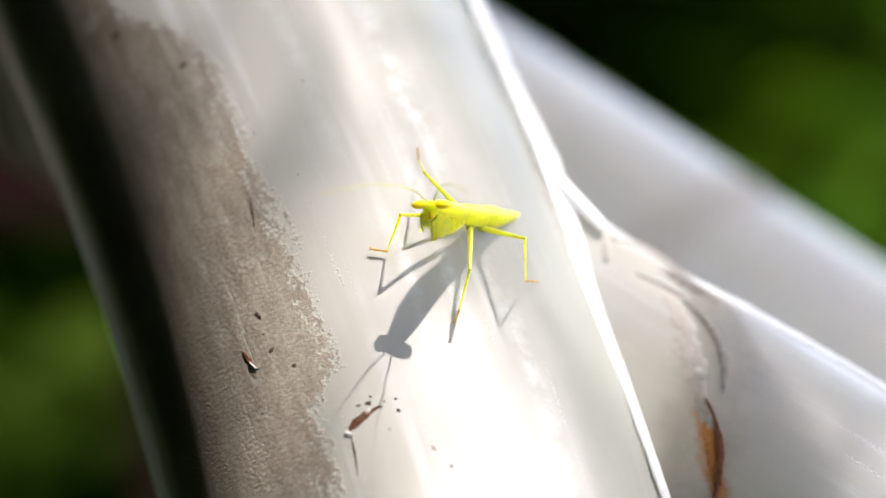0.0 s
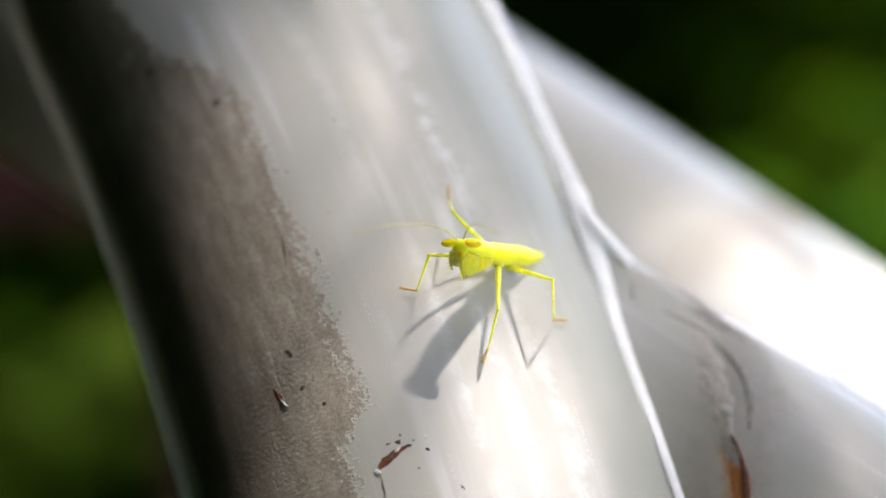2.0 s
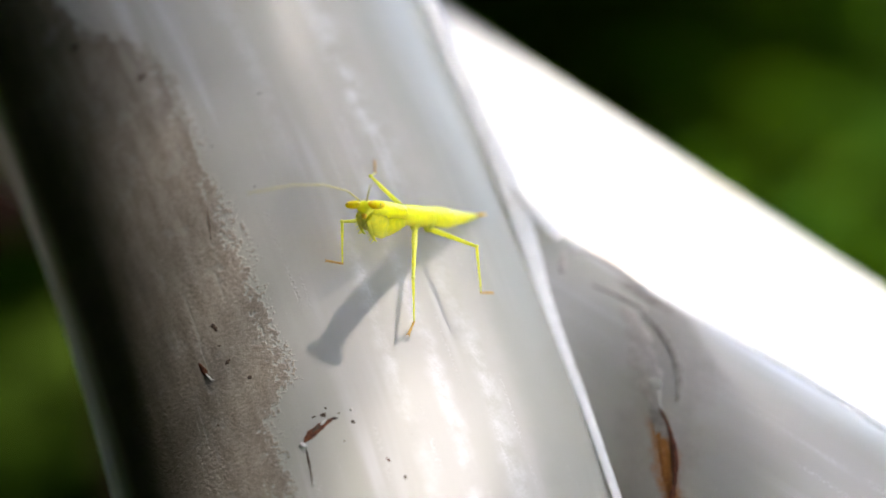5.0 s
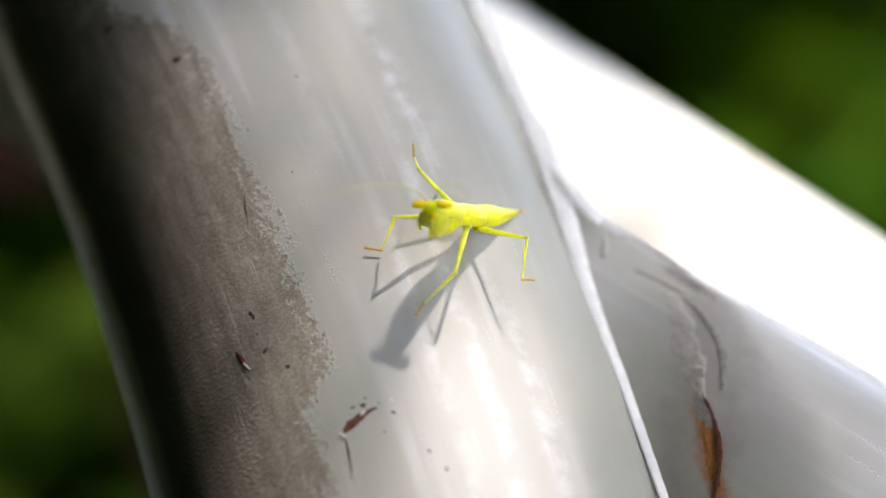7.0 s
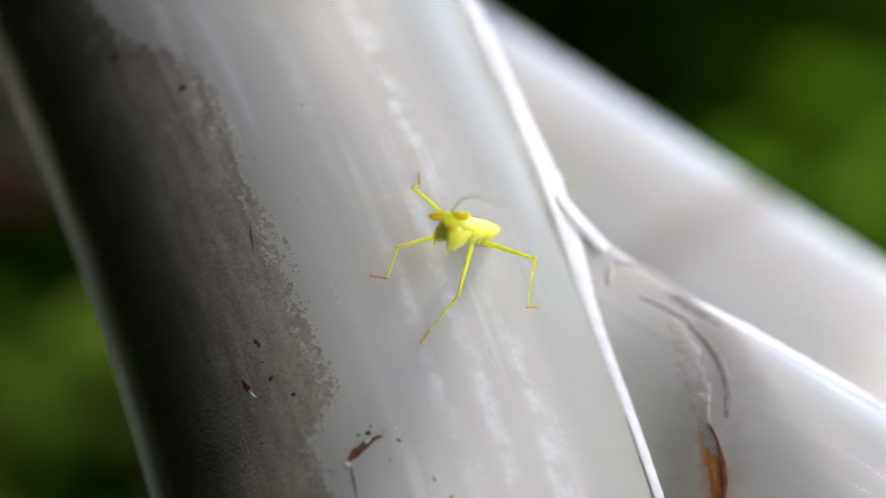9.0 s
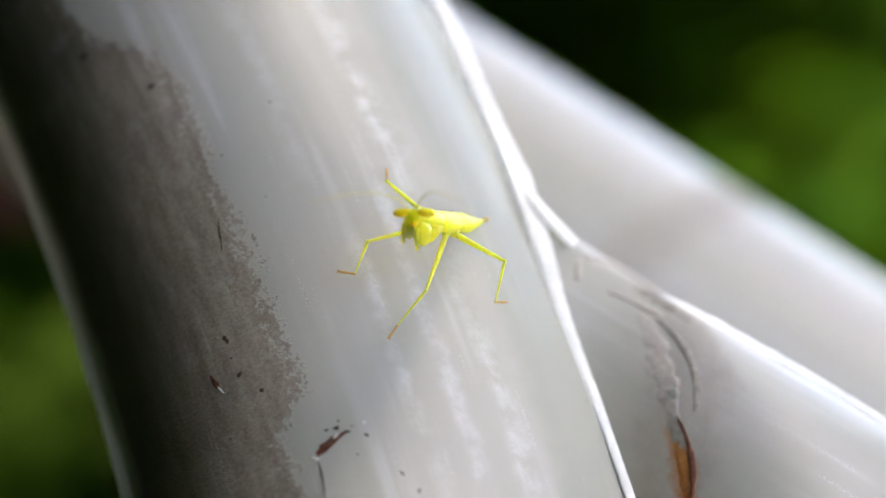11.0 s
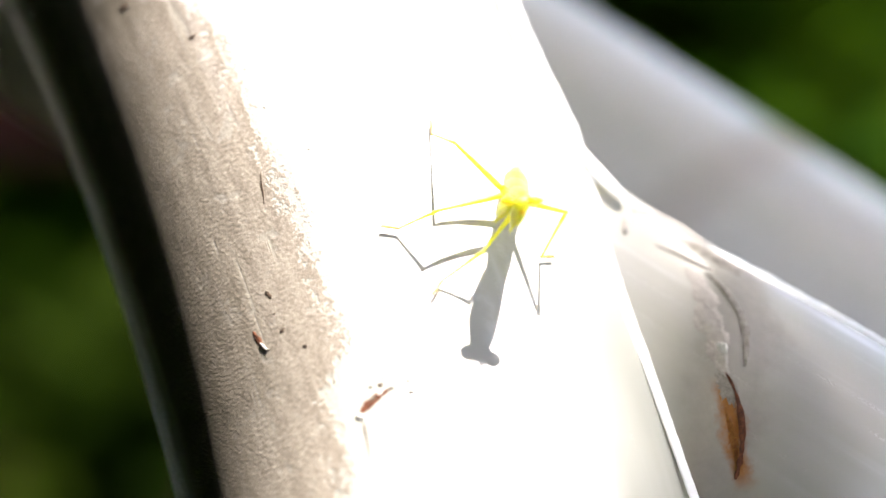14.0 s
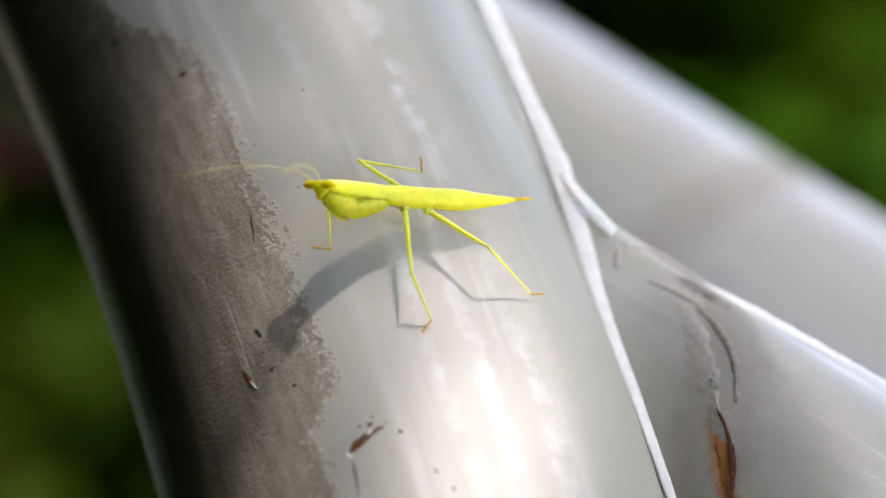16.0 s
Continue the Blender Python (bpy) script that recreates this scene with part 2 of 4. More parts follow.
R = 0.0194
BEAD = [(-7.5, 40), (-7.0, 54), (-6.2, 68), (-4, 77), (-1, 80), (1.5, 74), (3.5, 62), (5, 50), (5.4, 38), (6, 28), (7.2, 15), (8.5, 0), (10, -15), (12, -35)]
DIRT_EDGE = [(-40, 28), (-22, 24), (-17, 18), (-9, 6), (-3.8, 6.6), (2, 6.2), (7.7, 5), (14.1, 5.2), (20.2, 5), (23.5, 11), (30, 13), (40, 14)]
PAINT = paint("aged_paint_dirt_film_and_shade", True)
PAINT_CLEAN = paint("aged_paint", False)
WELD = earthy("weld_metal_under_paint", (0.40, 0.36, 0.33), (0.60, 0.56, 0.53), 700, 0.4, 0.3, 0.00015)
RUST = earthy("rust", (0.28, 0.085, 0.016), (0.60, 0.27, 0.06), 1400, 0.85, 0.7, 0.0003)
RUST_DARK = earthy("dark_rust", (0.05, 0.016, 0.008), (0.26, 0.075, 0.025), 2600, 0.85, 0.7, 0.0003)
PIT = earthy("bare_pit", (0.03, 0.022, 0.018), (0.16, 0.10, 0.06), 2600, 0.8, 0.6, 0.0002)
FLAKE = earthy("lifted_paint", (0.70, 0.68, 0.64), (0.82, 0.80, 0.77), 2000, 0.4, 0.3, 0.0001)
HIGHLIGHT_WHITE = paint_gloss("highlight_white")
GRIME = earthy("grime", (0.24, 0.215, 0.185), (0.45, 0.42, 0.38), 1800, 0.85, 0.6, 0.0002)
SOIL = earthy("soil", (0.028, 0.020, 0.012), (0.075, 0.055, 0.035), 6)
PAVING = earthy("concrete", (0.56, 0.55, 0.53), (0.70, 0.69, 0.67), 14, 0.85, 0.3, 0.004)
WOOD = earthy("stained_wood", (0.055, 0.016, 0.014), (0.13, 0.045, 0.038), 30, 0.8, 0.5, 0.003)
BARK = earthy("bark", (0.035, 0.018, 0.014), (0.11, 0.06, 0.045), 22, 0.9, 0.8, 0.01)
LEAF = leafy("shrub_leaf", (0.012, 0.036, 0.001), (0.022, 0.051, 0.001), (0.036, 0.064, 0.001))
LEAF_YOUNG = leafy("young_leaf", (0.009, 0.021, 0.001), (0.016, 0.029, 0.001), (0.026, 0.038, 0.002))
LEAF_TREE = leafy("tree_leaf", (0.03, 0.08, 0.01), (0.06, 0.12, 0.015), (0.10, 0.15, 0.02))
BODY = chitin("nymph_body", (0.86, 0.86, 0.008), (0.94, 0.91, 0.014))
FORELEG = chitin("nymph_foreleg", (0.72, 0.74, 0.006), (0.89, 0.85, 0.010), scale=2000)
LEG = chitin("nymph_leg", (0.78, 0.82, 0.07), (0.90, 0.90, 0.12), 0.35, 0.9)
TARSUS = chitin("nymph_foot", (0.52, 0.28, 0.07), (0.70, 0.44, 0.15), 0.5, 0.3)
CERCUS = chitin("nymph_tail", (0.74, 0.42, 0.02), (0.85, 0.58, 0.03), 0.5, 0.5)
ABDOMEN = chitin("nymph_abdomen", (0.80, 0.80, 0.008), (0.92, 0.88, 0.014), under=(0.22, 0.13, 0.06))
EYE = chitin("nymph_eye", (0.88, 0.46, 0.006), (0.95, 0.78, 0.012), 0.2, 0.5, scale=900)
ANTENNA = chitin("nymph_antenna", (0.55, 0.50, 0.10), (0.70, 0.64, 0.16), 0.5, 0.1)


# ---- mesh helps ----
def part(name, bm, material, parent=None, label=""):
    me = bpy.data.meshes.new(name)
    bmesh.ops.recalc_face_normals(bm, faces=bm.faces)
    bm.to_mesh(me)
    bm.free()
    me.materials.append(material)
    ob = new(name, me)
    ob.parent = parent
    if label:
        ob["label"] = label
    return ob


def rings_to_tube(bm, rings, us=None, vs=None, caps=True):
    uvl = bm.loops.layers.uv.verify()
    vr = [[bm.verts.new(p) for p in ring] for ring in rings]
    n = len(vr[0])
    for i in range(len(vr) - 1):
        for k in range(n):
            j = (k + 1) % n
            f = bm.faces.new((vr[i][k], vr[i][j], vr[i + 1][j], vr[i + 1][k]))
            f.smooth = True
            if us:
                for l, (kk, q) in zip(f.loops, ((k, i), (k + 1, i), (k + 1, i + 1), (k, i + 1))):
                    l[uvl].uv = (us[kk], vs[q])
    if caps:
        bm.faces.new(vr[0])
        bm.faces.new(vr[-1][::-1])


def sweep(bm, pts, radius, vs, sides=96):
    """A round tube along a line of places; radius may follow the line."""
    rings = []
    ang = [2 * math.pi * (k + 0.5) / sides - math.pi for k in range(sides + 1)]
    for i, p in enumerate(pts):
        t = (pts[min(i + 1, len(pts) - 1)] - pts[max(i - 1, 0)]).normalized()
        n = (AX_W - t * AX_W.dot(t)).normalized()
        b = t.cross(n)
        r = radius if isinstance(radius, float) else radius[i]
        rings.append([p + r * (math.cos(a) * n + math.sin(a) * b) for a in ang[:-1]])
    r = radius if isinstance(radius, float) else radius[0]
    rings_to_tube(bm, rings, [r * a for a in ang], vs)


def limb(bm, pts, radii, sides=8):
    """A thin tapering stem through some places."""
    rings = []
    for i, p in enumerate(pts):
        t = (pts[min(i + 1, len(pts) - 1)] - pts[max(i - 1, 0)]).normalized()
        n = t.orthogonal().normalized() if i == 0 else (n - t * n.dot(t)).normalized()
        b = t.cross(n)
        rings.append([p + radii[i] * (math.cos(a) * n + math.sin(a) * b) for a in (2 * math.pi * k / sides for k in range(sides))])
    rings_to_tube(bm, rings)


def loft(bm, stations, sides=14, scale=MM, flat=0.0):
    """A body along x from stations (x, y, z, half width, half height)."""
    rings = []
    for x, y, z, hw, hh in stations:
        ring = []
        for k in range(sides):
            a = 2 * math.pi * k / sides
            s = math.sin(a)
            ring.append(scale * Vector((x, y + hw * math.cos(a), z + hh * (s if s > 0 else s * (1 - flat)))))
        rings.append(ring)
    rings_to_tube(bm, rings)


# ---- ground ----
bm = bmesh.new()
bmesh.ops.create_grid(bm, x_segments=60, y_segments=60, size=3000)
for v in bm.verts:
    if v.co.length < 400:
        v.co.z = 0
tagged(part("ground", bm, SOIL), "dark bare soil under leafy shrubs", "ground", kind="structure")

# pale slabs added out of view as reflectors for the tube's edges
bm = bmesh.new()
bmesh.ops.create_cube(bm, size=1, matrix=Matrix.Translation((5.3, 10.0, 0.01)) @ Matrix.Diagonal((9.0, 60.0, 0.06, 1)))
bmesh.ops.create_cube(bm, size=1, matrix=Matrix.Translation((-5.2, 6.6, 0.01)) @ Matrix.Diagonal((12.0, 4.0, 0.06, 1)))
tagged(part("pavement", bm, PAVING), "pale concrete slabs added out of view to reflect light", "pavement", kind="structure")

# ---- tubular frame ----
steel = tagged(new("metal_frame"), "off-white painted steel tube frame with rusty weld", "metal frame")


def main_axis(v):
    """A place on the main tube's axis at the height v of its picture plane."""
    x = max(-26.0, min(26.0, v))
    u = -8.75 - 0.385 * x - 0.0028 * x * x
    if v != x:
        u += (-0.385 - 0.0056 * x) * (v - x)
    w = -22.3 - 0.59 * v
    for k in range(6):
        s = (189.2 - w) / 189.2
        w = -22.3 - 0.59 * v * s
        if abs(v) > 60:
            break
    s = min(1.25, max(0.85, s))
    return F(u * s, v * s, max(-200, min(w, 500)))


vals = [-560, -320, -180, -110, -80] + [0.001 + k for k in range(-60, 61, 2)] + [80, 120, 200, 330]
vals = [float(v) for v in reversed(vals)]
axis = [main_axis(v) for v in vals]
mid = min(range(len(vals)), key=lambda i: abs(vals[i]))
run = [0.0]
for p, q in zip(axis, axis[1:]):
    run.append(run[-1] + (q - p).length)
run = [r - run[mid] for r in run]
bm = bmesh.new()
sweep(bm, axis, R, run)
part("main_tube", bm, PAINT, steel, "off-white tube with a brown dirt film, painted-in shade and chipped paint")


def on_tube(q, phi, lift=0.0):
    """A place on the main tube: q millimetres down from the middle, phi degrees round from the front."""
    q *= MM
    i = max(k for k in range(len(run) - 1) if run[k] <= q)
    f = (q - run[i]) / (run[i + 1] - run[i])
    p = axis[i].lerp(axis[i + 1], f)
    t = (axis[i + 1] - axis[i]).normalized()
    n = (AX_W - t * AX_W.dot(t)).normalized()
    b = t.cross(n)
    a = radians(phi)
    out = math.cos(a) * n + math.sin(a) * b
    return p + (R + lift * MM) * out, out, t


BD = G(0.838, -0.545, 0).normalized()
BN = G(0.545, 0.838, 0).normalized()
B0 = F(19.9, -1.8, -8) - BN * 0.0163


def smooth(x):
    x = max(0.0, min(1.0, x))
    return x * x * (3 - 2 * x)


def bead_place(g):
    """How far from the branch's root the weld lies, at the angle g."""
    rows = [(h, a) for a, h in reversed(BEAD[4:])]
    if g <= rows[0][0] or g >= rows[-1][0]:
        return rows[0][1] if g <= rows[0][0] else rows[-1][1]
    i = max(k for k in range(len(rows) - 1) if rows[k][0] <= g)
    f = (g - rows[i][0]) / (rows[i + 1][0] - rows[i][0])
    return rows[i][1] * (1 - f) + rows[i + 1][1] * f


def branch_point(a, ang, lift=0.0):
    """A place on the branch tube, a millimetres from its root; its end is pressed in where it meets the main tube."""
    f = smooth((a + 4) / 22)
    lift += 0.32 * smooth((65 - math.degrees(ang)) / 30) * math.exp(-((a - bead_place(math.degrees(ang))) / 1.25) ** 2)
    deep = 6 + 9.5 * f + lift
    wide = 16.9 + lift - 0.8 * (1 - f)
    c = B0 + BD * (a * MM) + AX_W * MM * (-8 + 3.5 * f)
    return c + MM * (deep * math.cos(ang) * AX_W + wide * math.sin(ang) * BN)


bm = bmesh.new()
stations = [-18, -14] + [k * 0.5 - 10 for k in range(0, 90)] + [40, 70, 120, 300, 700, 1150]
ang = [2 * math.pi * (k + 0.5) / 144 - math.pi for k in range(145)]
rings_to_tube(bm, [[branch_point(a, g) for g in ang[:-1]] for a in stations], [0.0155 * g for g in ang], [a * MM for a in stations])
part("branch_tube", bm, PAINT_CLEAN, steel)


def patch(centre, sx, sy, rough, seed, lift, steps=20):
    """A small uneven flake laid on a surface; centre(dx, dy, lift) gives places on it."""
    r = random.Random(seed)
    bm = bmesh.new()
    outer = []
    for k in range(steps):
        a = 2 * math.pi * k / steps
        s = 1 + r.uniform(-rough, rough)
        outer.append((sx * s * math.cos(a), sy * s * math.sin(a)))
    low = [bm.verts.new(centre(x, y, -0.05)) for x, y in outer]
    top = [bm.verts.new(centre(x * 0.82, y * 0.82, lift * r.uniform(0.6, 1.3))) for x, y in outer]
    inn = [bm.verts.new(centre(x * 0.4, y * 0.4, lift * r.uniform(0.2, 1.5))) for x, y in outer]
    c = bm.verts.new(centre(0, 0, lift))
    for k in range(steps):
        j = (k + 1) % steps
        bm.faces.new((low[k], low[j], top[j], top[k]))
        bm.faces.new((top[k], top[j], inn[j], inn[k]))
        bm.faces.new((inn[k], inn[j], c))
    for f in bm.faces:
        f.smooth = True
    return bm


def tube_spot(q, phi, turn=0.0):
    c, s = math.cos(radians(turn)), math.sin(radians(turn))

    def centre(x, y, lift):
        across, down = x * c - y * s, x * s + y * c
        return on_tube(q + down, phi - math.degrees(across * MM / R), lift)[0]
    return centre


def branch_spot(a, g, turn=0.0):
    c, s = math.cos(radians(turn)), math.sin(radians(turn))

    def centre(x, y, lift):
        return branch_point(a + x * c - y * s, radians(g) + (x * s + y * c) / 16.0, lift)
    return centre


# chips, pits and scratches in the paint: place, half sizes, turn
chips = [
    (PIT, "pit in the paint", 14.1, 17.6, 0.18, 0.5, -20, 1), (RUST_DARK, "rusty pit in the paint", 17.1, 23.4, 0.22, 0.85, -22, 2), (PIT, "pit in the paint", 19.5, 13.4, 0.22, 0.2, 0, 3),
    (PIT, "pit in the paint", 17.4, 17.1, 0.22, 0.26, 30, 4), (PIT, "scratch in the paint", 5.3, 10.2, 0.09, 1.5, 14, 5), (PIT, "pit in the paint", -16.5, 24.6, 0.5, 0.35, 10, 6),
    (PIT, "pit in the paint", -10.0, 11.9, 0.45, 0.25, 0, 7), (PIT, "chip in the paint", 25.9, -5.1, 0.24, 0.13, 40, 8), (RUST_DARK, "chip in the paint", 29.5, -10.0, 0.3, 0.08, 60, 9),
    (PIT, "chip in the paint", 31.1, -12.3, 0.12, 0.16, 0, 10), (PIT, "chip in the paint", 27.2, -2.2, 0.08, 0.07, 0, 11), (PIT, "chip in the paint", 24.9, -2.9, 0.1, 0.06, 0, 12),
    (RUST_DARK, "rust in the chip", 25.7, 3.0, 0.4, 1.65, 68, 13), (PIT, "pit in the rust", 25.5, 2.2, 0.2, 0.75, 68, 36), (PIT, "chip in the paint", 24.7, 0.4, 0.28, 0.2, 20, 31), (PIT, "chip in the paint", 24.2, -0.4, 0.12, 0.08, 50, 32), (FLAKE, "lifted rim of paint", 25.3, 0.9, 0.1, 0.25, 66, 33), (FLAKE, "lifted rim of paint", 26.6, 6.6, 0.28, 0.14, 20, 34), (PIT, "crack in the paint", 28.3, 6.6, 0.06, 1.6, 6, 35), (PIT, "chip in the paint", 24.6, 2.6, 0.2, 0.08, 0, 14), (PIT, "chip in the paint", 25.2, -1.6, 0.24, 0.14, 20, 15),
    (FLAKE, "lifted rim of paint", 26.5, 6.9, 0.22, 0.16, 0, 16), (FLAKE, "lifted rim of paint", 17.9, 22.4, 0.07, 0.5, -24, 17), (FLAKE, "lifted rim of paint", 24.9, -5.6, 0.14, 0.08, 30, 18),
    (PIT, "pit in the paint", 22.0, 24.0, 0.1, 0.12, 0, 19), (PIT, "pit in the paint", 15.8, 17.9, 0.09, 0.12, 0, 20), (PIT, "pit in the paint", 4.0, -2.5, 0.1, 0.06, 10, 21),
    (PIT, "pit in the paint", -4.0, -12.0, 0.1, 0.08, 10, 22), (PIT, "pit in the paint", -1.0, 3.0, 0.12, 0.06, 60, 23),
]
for mat, label, q, phi, sx, sy, turn, seed in chips:
    part("paint_chip", patch(tube_spot(q, phi, turn), sx, sy, 0.32, seed, 0.035 if mat is not FLAKE else 0.12, 18), mat, steel, label)
RUST_AT = (8.35, 15.6, -47)
REAR_AT = (20.4, 18.45, -108)

# the lumpy weld and the rust that runs down from it
for i, (a, g, sx, sy, lift) in enumerate([(0.4, 55, 1.5, 0.9, 0.03), (1.6, 50, 1.6, 1.1, 0.05), (2.6, 44, 1.5, 1.1, 0.06), (3.6, 39.5, 1.4, 1.0, 0.07), (4.4, 34, 1.2, 0.8, 0.08), (2.4, 40, 1.0, 0.7, 0.03), (5.2, 31, 0.8, 0.5, 0.08)]):
    part("weld_bead", patch(branch_spot(a, g, -46), sx, sy, 0.16, 50 + i, lift, 34), WELD, steel, "grimy lump of painted weld")
part("weld_bead", patch(branch_spot(4.5, 36, -30), 0.5, 0.42, 0.14, 2, 0.3, 26), FLAKE, steel, "white lump of painted weld")
part("rust_streak", patch(branch_spot(6.3, 26.5, -38), 1.4, 0.75, 0.25, 41, 0.04, 40), GRIME, steel, "brown grime below the weld")
part("rust_streak", patch(branch_spot(RUST_AT[0], RUST_AT[1], RUST_AT[2]), 1.9, 0.3, 0.5, 4, 0.05, 70), RUST, steel, "orange-brown rust streak below the weld")

# a glossy white ridge added along the tube's edge in place of its highlight
def ridge(name, places, radii, material, label, seed, rough=0.09, face=None):
    """A lumpy bead through some places, with smooth steps between them; with a face, a flattened lip that turns that way."""
    r = random.Random(seed)
    pts, rad = [], []
    for i in range(len(places) - 1):
        n = max(3, int((places[i + 1] - places[i]).length / 0.0005))
        for j in range(n):
            f = j / n
            pts.append(places[i].lerp(places[i + 1], f))
            rad.append(MM * (radii[i] * (1 - f) + radii[i + 1] * f) * (1 + r.uniform(-rough, rough)))
    for turn in range(6):
        pts = [pts[0]] + [(pts[k - 1] + pts[k] * 2 + pts[k + 1]) / 4 for k in range(1, len(pts) - 1)] + [pts[-1]]
    bm = bmesh.new()
    if face:
        rings = []
        for k, (p, w) in enumerate(zip(pts, rad)):
            t = (pts[min(k + 1, len(pts) - 1)] - pts[max(k - 1, 0)]).normalized()
            n = (face - t * face.dot(t)).normalized()
            b = t.cross(n)
            rings.append([p + w * (b * math.cos(a) + n * (0.34 * math.copysign(abs(math.sin(a)) ** 0.7, math.sin(a)))) for a in (2 * math.pi * j / 16 for j in range(16))])
        rings_to_tube(bm, rings)
    else:
        limb(bm, pts, rad, 14)
    return part(name, bm, material, steel, label)


def highlight_place(v):
    """A place on the highlight's ridge, which rides the tube's edge, at the height v."""
    rows = ((-31, 21.2, 3.8), (-19.4, 17.1, -1.0), (-10.8, 14.3, -6.0), (-3.2, 11.55, -10.2), (1.0, 10.45, -12.5), (4.3, 9.45, -14.4), (7.4, 8.5, -16.6), (14.0, 5.65, -20.3), (21.6, 2.45, -24.9), (31, -2.35, -30.2))
    i = max(k for k in range(len(rows) - 1) if rows[k][0] <= v)
    f = (v - rows[i][0]) / (rows[i + 1][0] - rows[i][0])
    return F(rows[i][1] * (1 - f) + rows[i + 1][1] * f, v, rows[i][2] * (1 - f) + rows[i + 1][2] * f)


ridge("edge_highlight", [highlight_place(v) for v in (30.9, 21.6, 17.8, 14.0, 10.3, 7.4, 4.3, 1.0, -3.2, -6.8, -10.8, -15.5, -19.4, -31)], (1.05, 0.98, 0.92, 0.9, 0.92, 1.1, 0.98, 0.9, 0.66, 0.54, 0.46, 0.42, 0.4, 0.4), HIGHLIGHT_WHITE, "white strip modelled as the highlight on the tube's edge", 3, 0.06, G(0.3, 0.62, 0.74).normalized())
ridge("edge_highlight", [F(9.0, 6.4, -15.6), F(10.2, 4.8, -14.2), F(11.8, 2.9, -13.4), F(13.4, 1.5, -13.4)], (0.45, 0.55, 0.62, 0.5), HIGHLIGHT_WHITE, "white spur of the modelled highlight", 4, 0.06, G(0.2, 0.65, 0.74).normalized())
# the branch's bright top edge, modelled as a white strip too
ridge("edge_highlight", [branch_point(a, radians(80), -0.1) for a in (0.2, 2, 5, 9, 14, 20, 30, 60, 200)], (0.15, 0.5, 0.72, 0.74, 0.74, 0.74, 0.74, 0.74, 0.74), HIGHLIGHT_WHITE, "white strip modelled as the highlight on the branch's edge", 5, 0.06, G(0.2, 0.65, 0.74).normalized())
# the puckered weld round the joint
ridge("weld_bead", [branch_point(a, radians(g), -0.1) for a, g in ((-6.6, 70), (-5.2, 80), (-3.6, 85), (-1.6, 83), (0.4, 81))], (0.2, 0.32, 0.34, 0.32, 0.2), WELD, "pale lip of painted weld", 6)
ridge("weld_bead", [branch_point(a, radians(g), -0.12) for a, g in ((-6.9, 67), (-6.5, 60), (-6.0, 53))], (0.2, 0.36, 0.16), WELD, "pale lump of painted weld", 7)
ridge("weld_bead", [branch_point(a, radians(g), -0.1) for a, g in ((-3.6, 59), (-2, 62), (0, 62), (1.8, 64))], (0.12, 0.22, 0.24, 0.1), WELD, "pale lip of painted weld", 8)
ridge("crack", [branch_point(a, radians(g), -0.02) for a, g in ((-1.0, 74), (0.4, 71.5), (1.2, 71), (2.0, 67))], (0.04, 0.1, 0.12, 0.04), GRIME, "dark grime in a crease", 9, 0.5)
ridge("crack", [branch_point(a, radians(g), 0.01) for a, g in ((0.8, 60), (2.9, 57), (4.4, 51.5), (5.6, 45), (6.3, 39), (6.7, 33))], (0.12, 0.24, 0.3, 0.32, 0.26, 0.12), GRIME, "dark grime round the weld", 10, 0.25, G(0.2, 0.5, 0.84).normalized())
part("grime", patch(branch_spot(0.6, 71.5, 0), 2.9, 1.35, 0.22, 61, 0.02, 40), GRIME, steel, "grey-brown grime in the hollow of the weld")
ridge("rust_streak", [branch_point(a, radians(g), 0.02) for a, g in ((5.6, 30), (6.5, 28.3), (7.6, 24.5), (8.6, 19.5), (9.3, 15), (9.8, 10), (10.0, 6))], (0.05, 0.16, 0.2, 0.26, 0.22, 0.2, 0.08), RUST_DARK, "dark rust crack in the weld", 12, 0.45)

# the rear tube of the same frame
bm = bmesh.new()
RD = G(0.838, -0.545, 0.0).normalized()
c1 = F(*REAR_AT) - G(0.545, 0.838, 0) * 0.0228
offs = [-0.075, -0.05, -0.02, 0, 0.02, 0.05, 0.1, 0.3, 0.7, 1.25]
sweep(bm, [c1 + RD * d for d in offs], 0.0228, offs, 64)
part("rear_tube", bm, PAINT_CLEAN, steel)


# ---- plants ----
def leaf(verts, faces, c, m, l, w, fold=0.15):
    i = len(verts)
    for x, y, z in ((0, 0, 0), (0.5, 0.33, fold), (0.48, 0.72, fold), (0, 1, -0.1), (-0.48, 0.72, fold), (-0.5, 0.33, fold), (0, 0.5, 0)):
        verts.append(c + m @ Vector((x * w, y * l, z * w)))
    for a, b in ((0, 1), (1, 2), (2, 3), (3, 4), (4, 5), (5, 0)):
        faces.append((i + a, i + b, i + 6))


def foliage(name, clumps, seed, size, material, parent, spread=0.8):
    """Many leaves in clumps (centre, radius, count)."""
    r = random.Random(seed)
    verts, faces = [], []
    for c, rad, count in clumps:
        for k in range(count):
            d = Vector((r.gauss(0, 1), r.gauss(0, 1), r.gauss(0, 1))).normalized() * rad * r.random() ** 0.4
            e = Euler((r.uniform(-0.9, 0.5), r.uniform(-0.7, 0.7), r.uniform(0, 6.28))).to_matrix()
            l = r.uniform(*size)
            leaf(verts, faces, Vector(c) + d, e, l, l * r.uniform(0.45, 0.62))
    me = bpy.data.meshes.new(name)
    me.from_pydata([tuple(v) for v in verts], [], faces)
    me.materials.append(material)
    ob = new(name, me)
    ob.parent = parent
    return ob


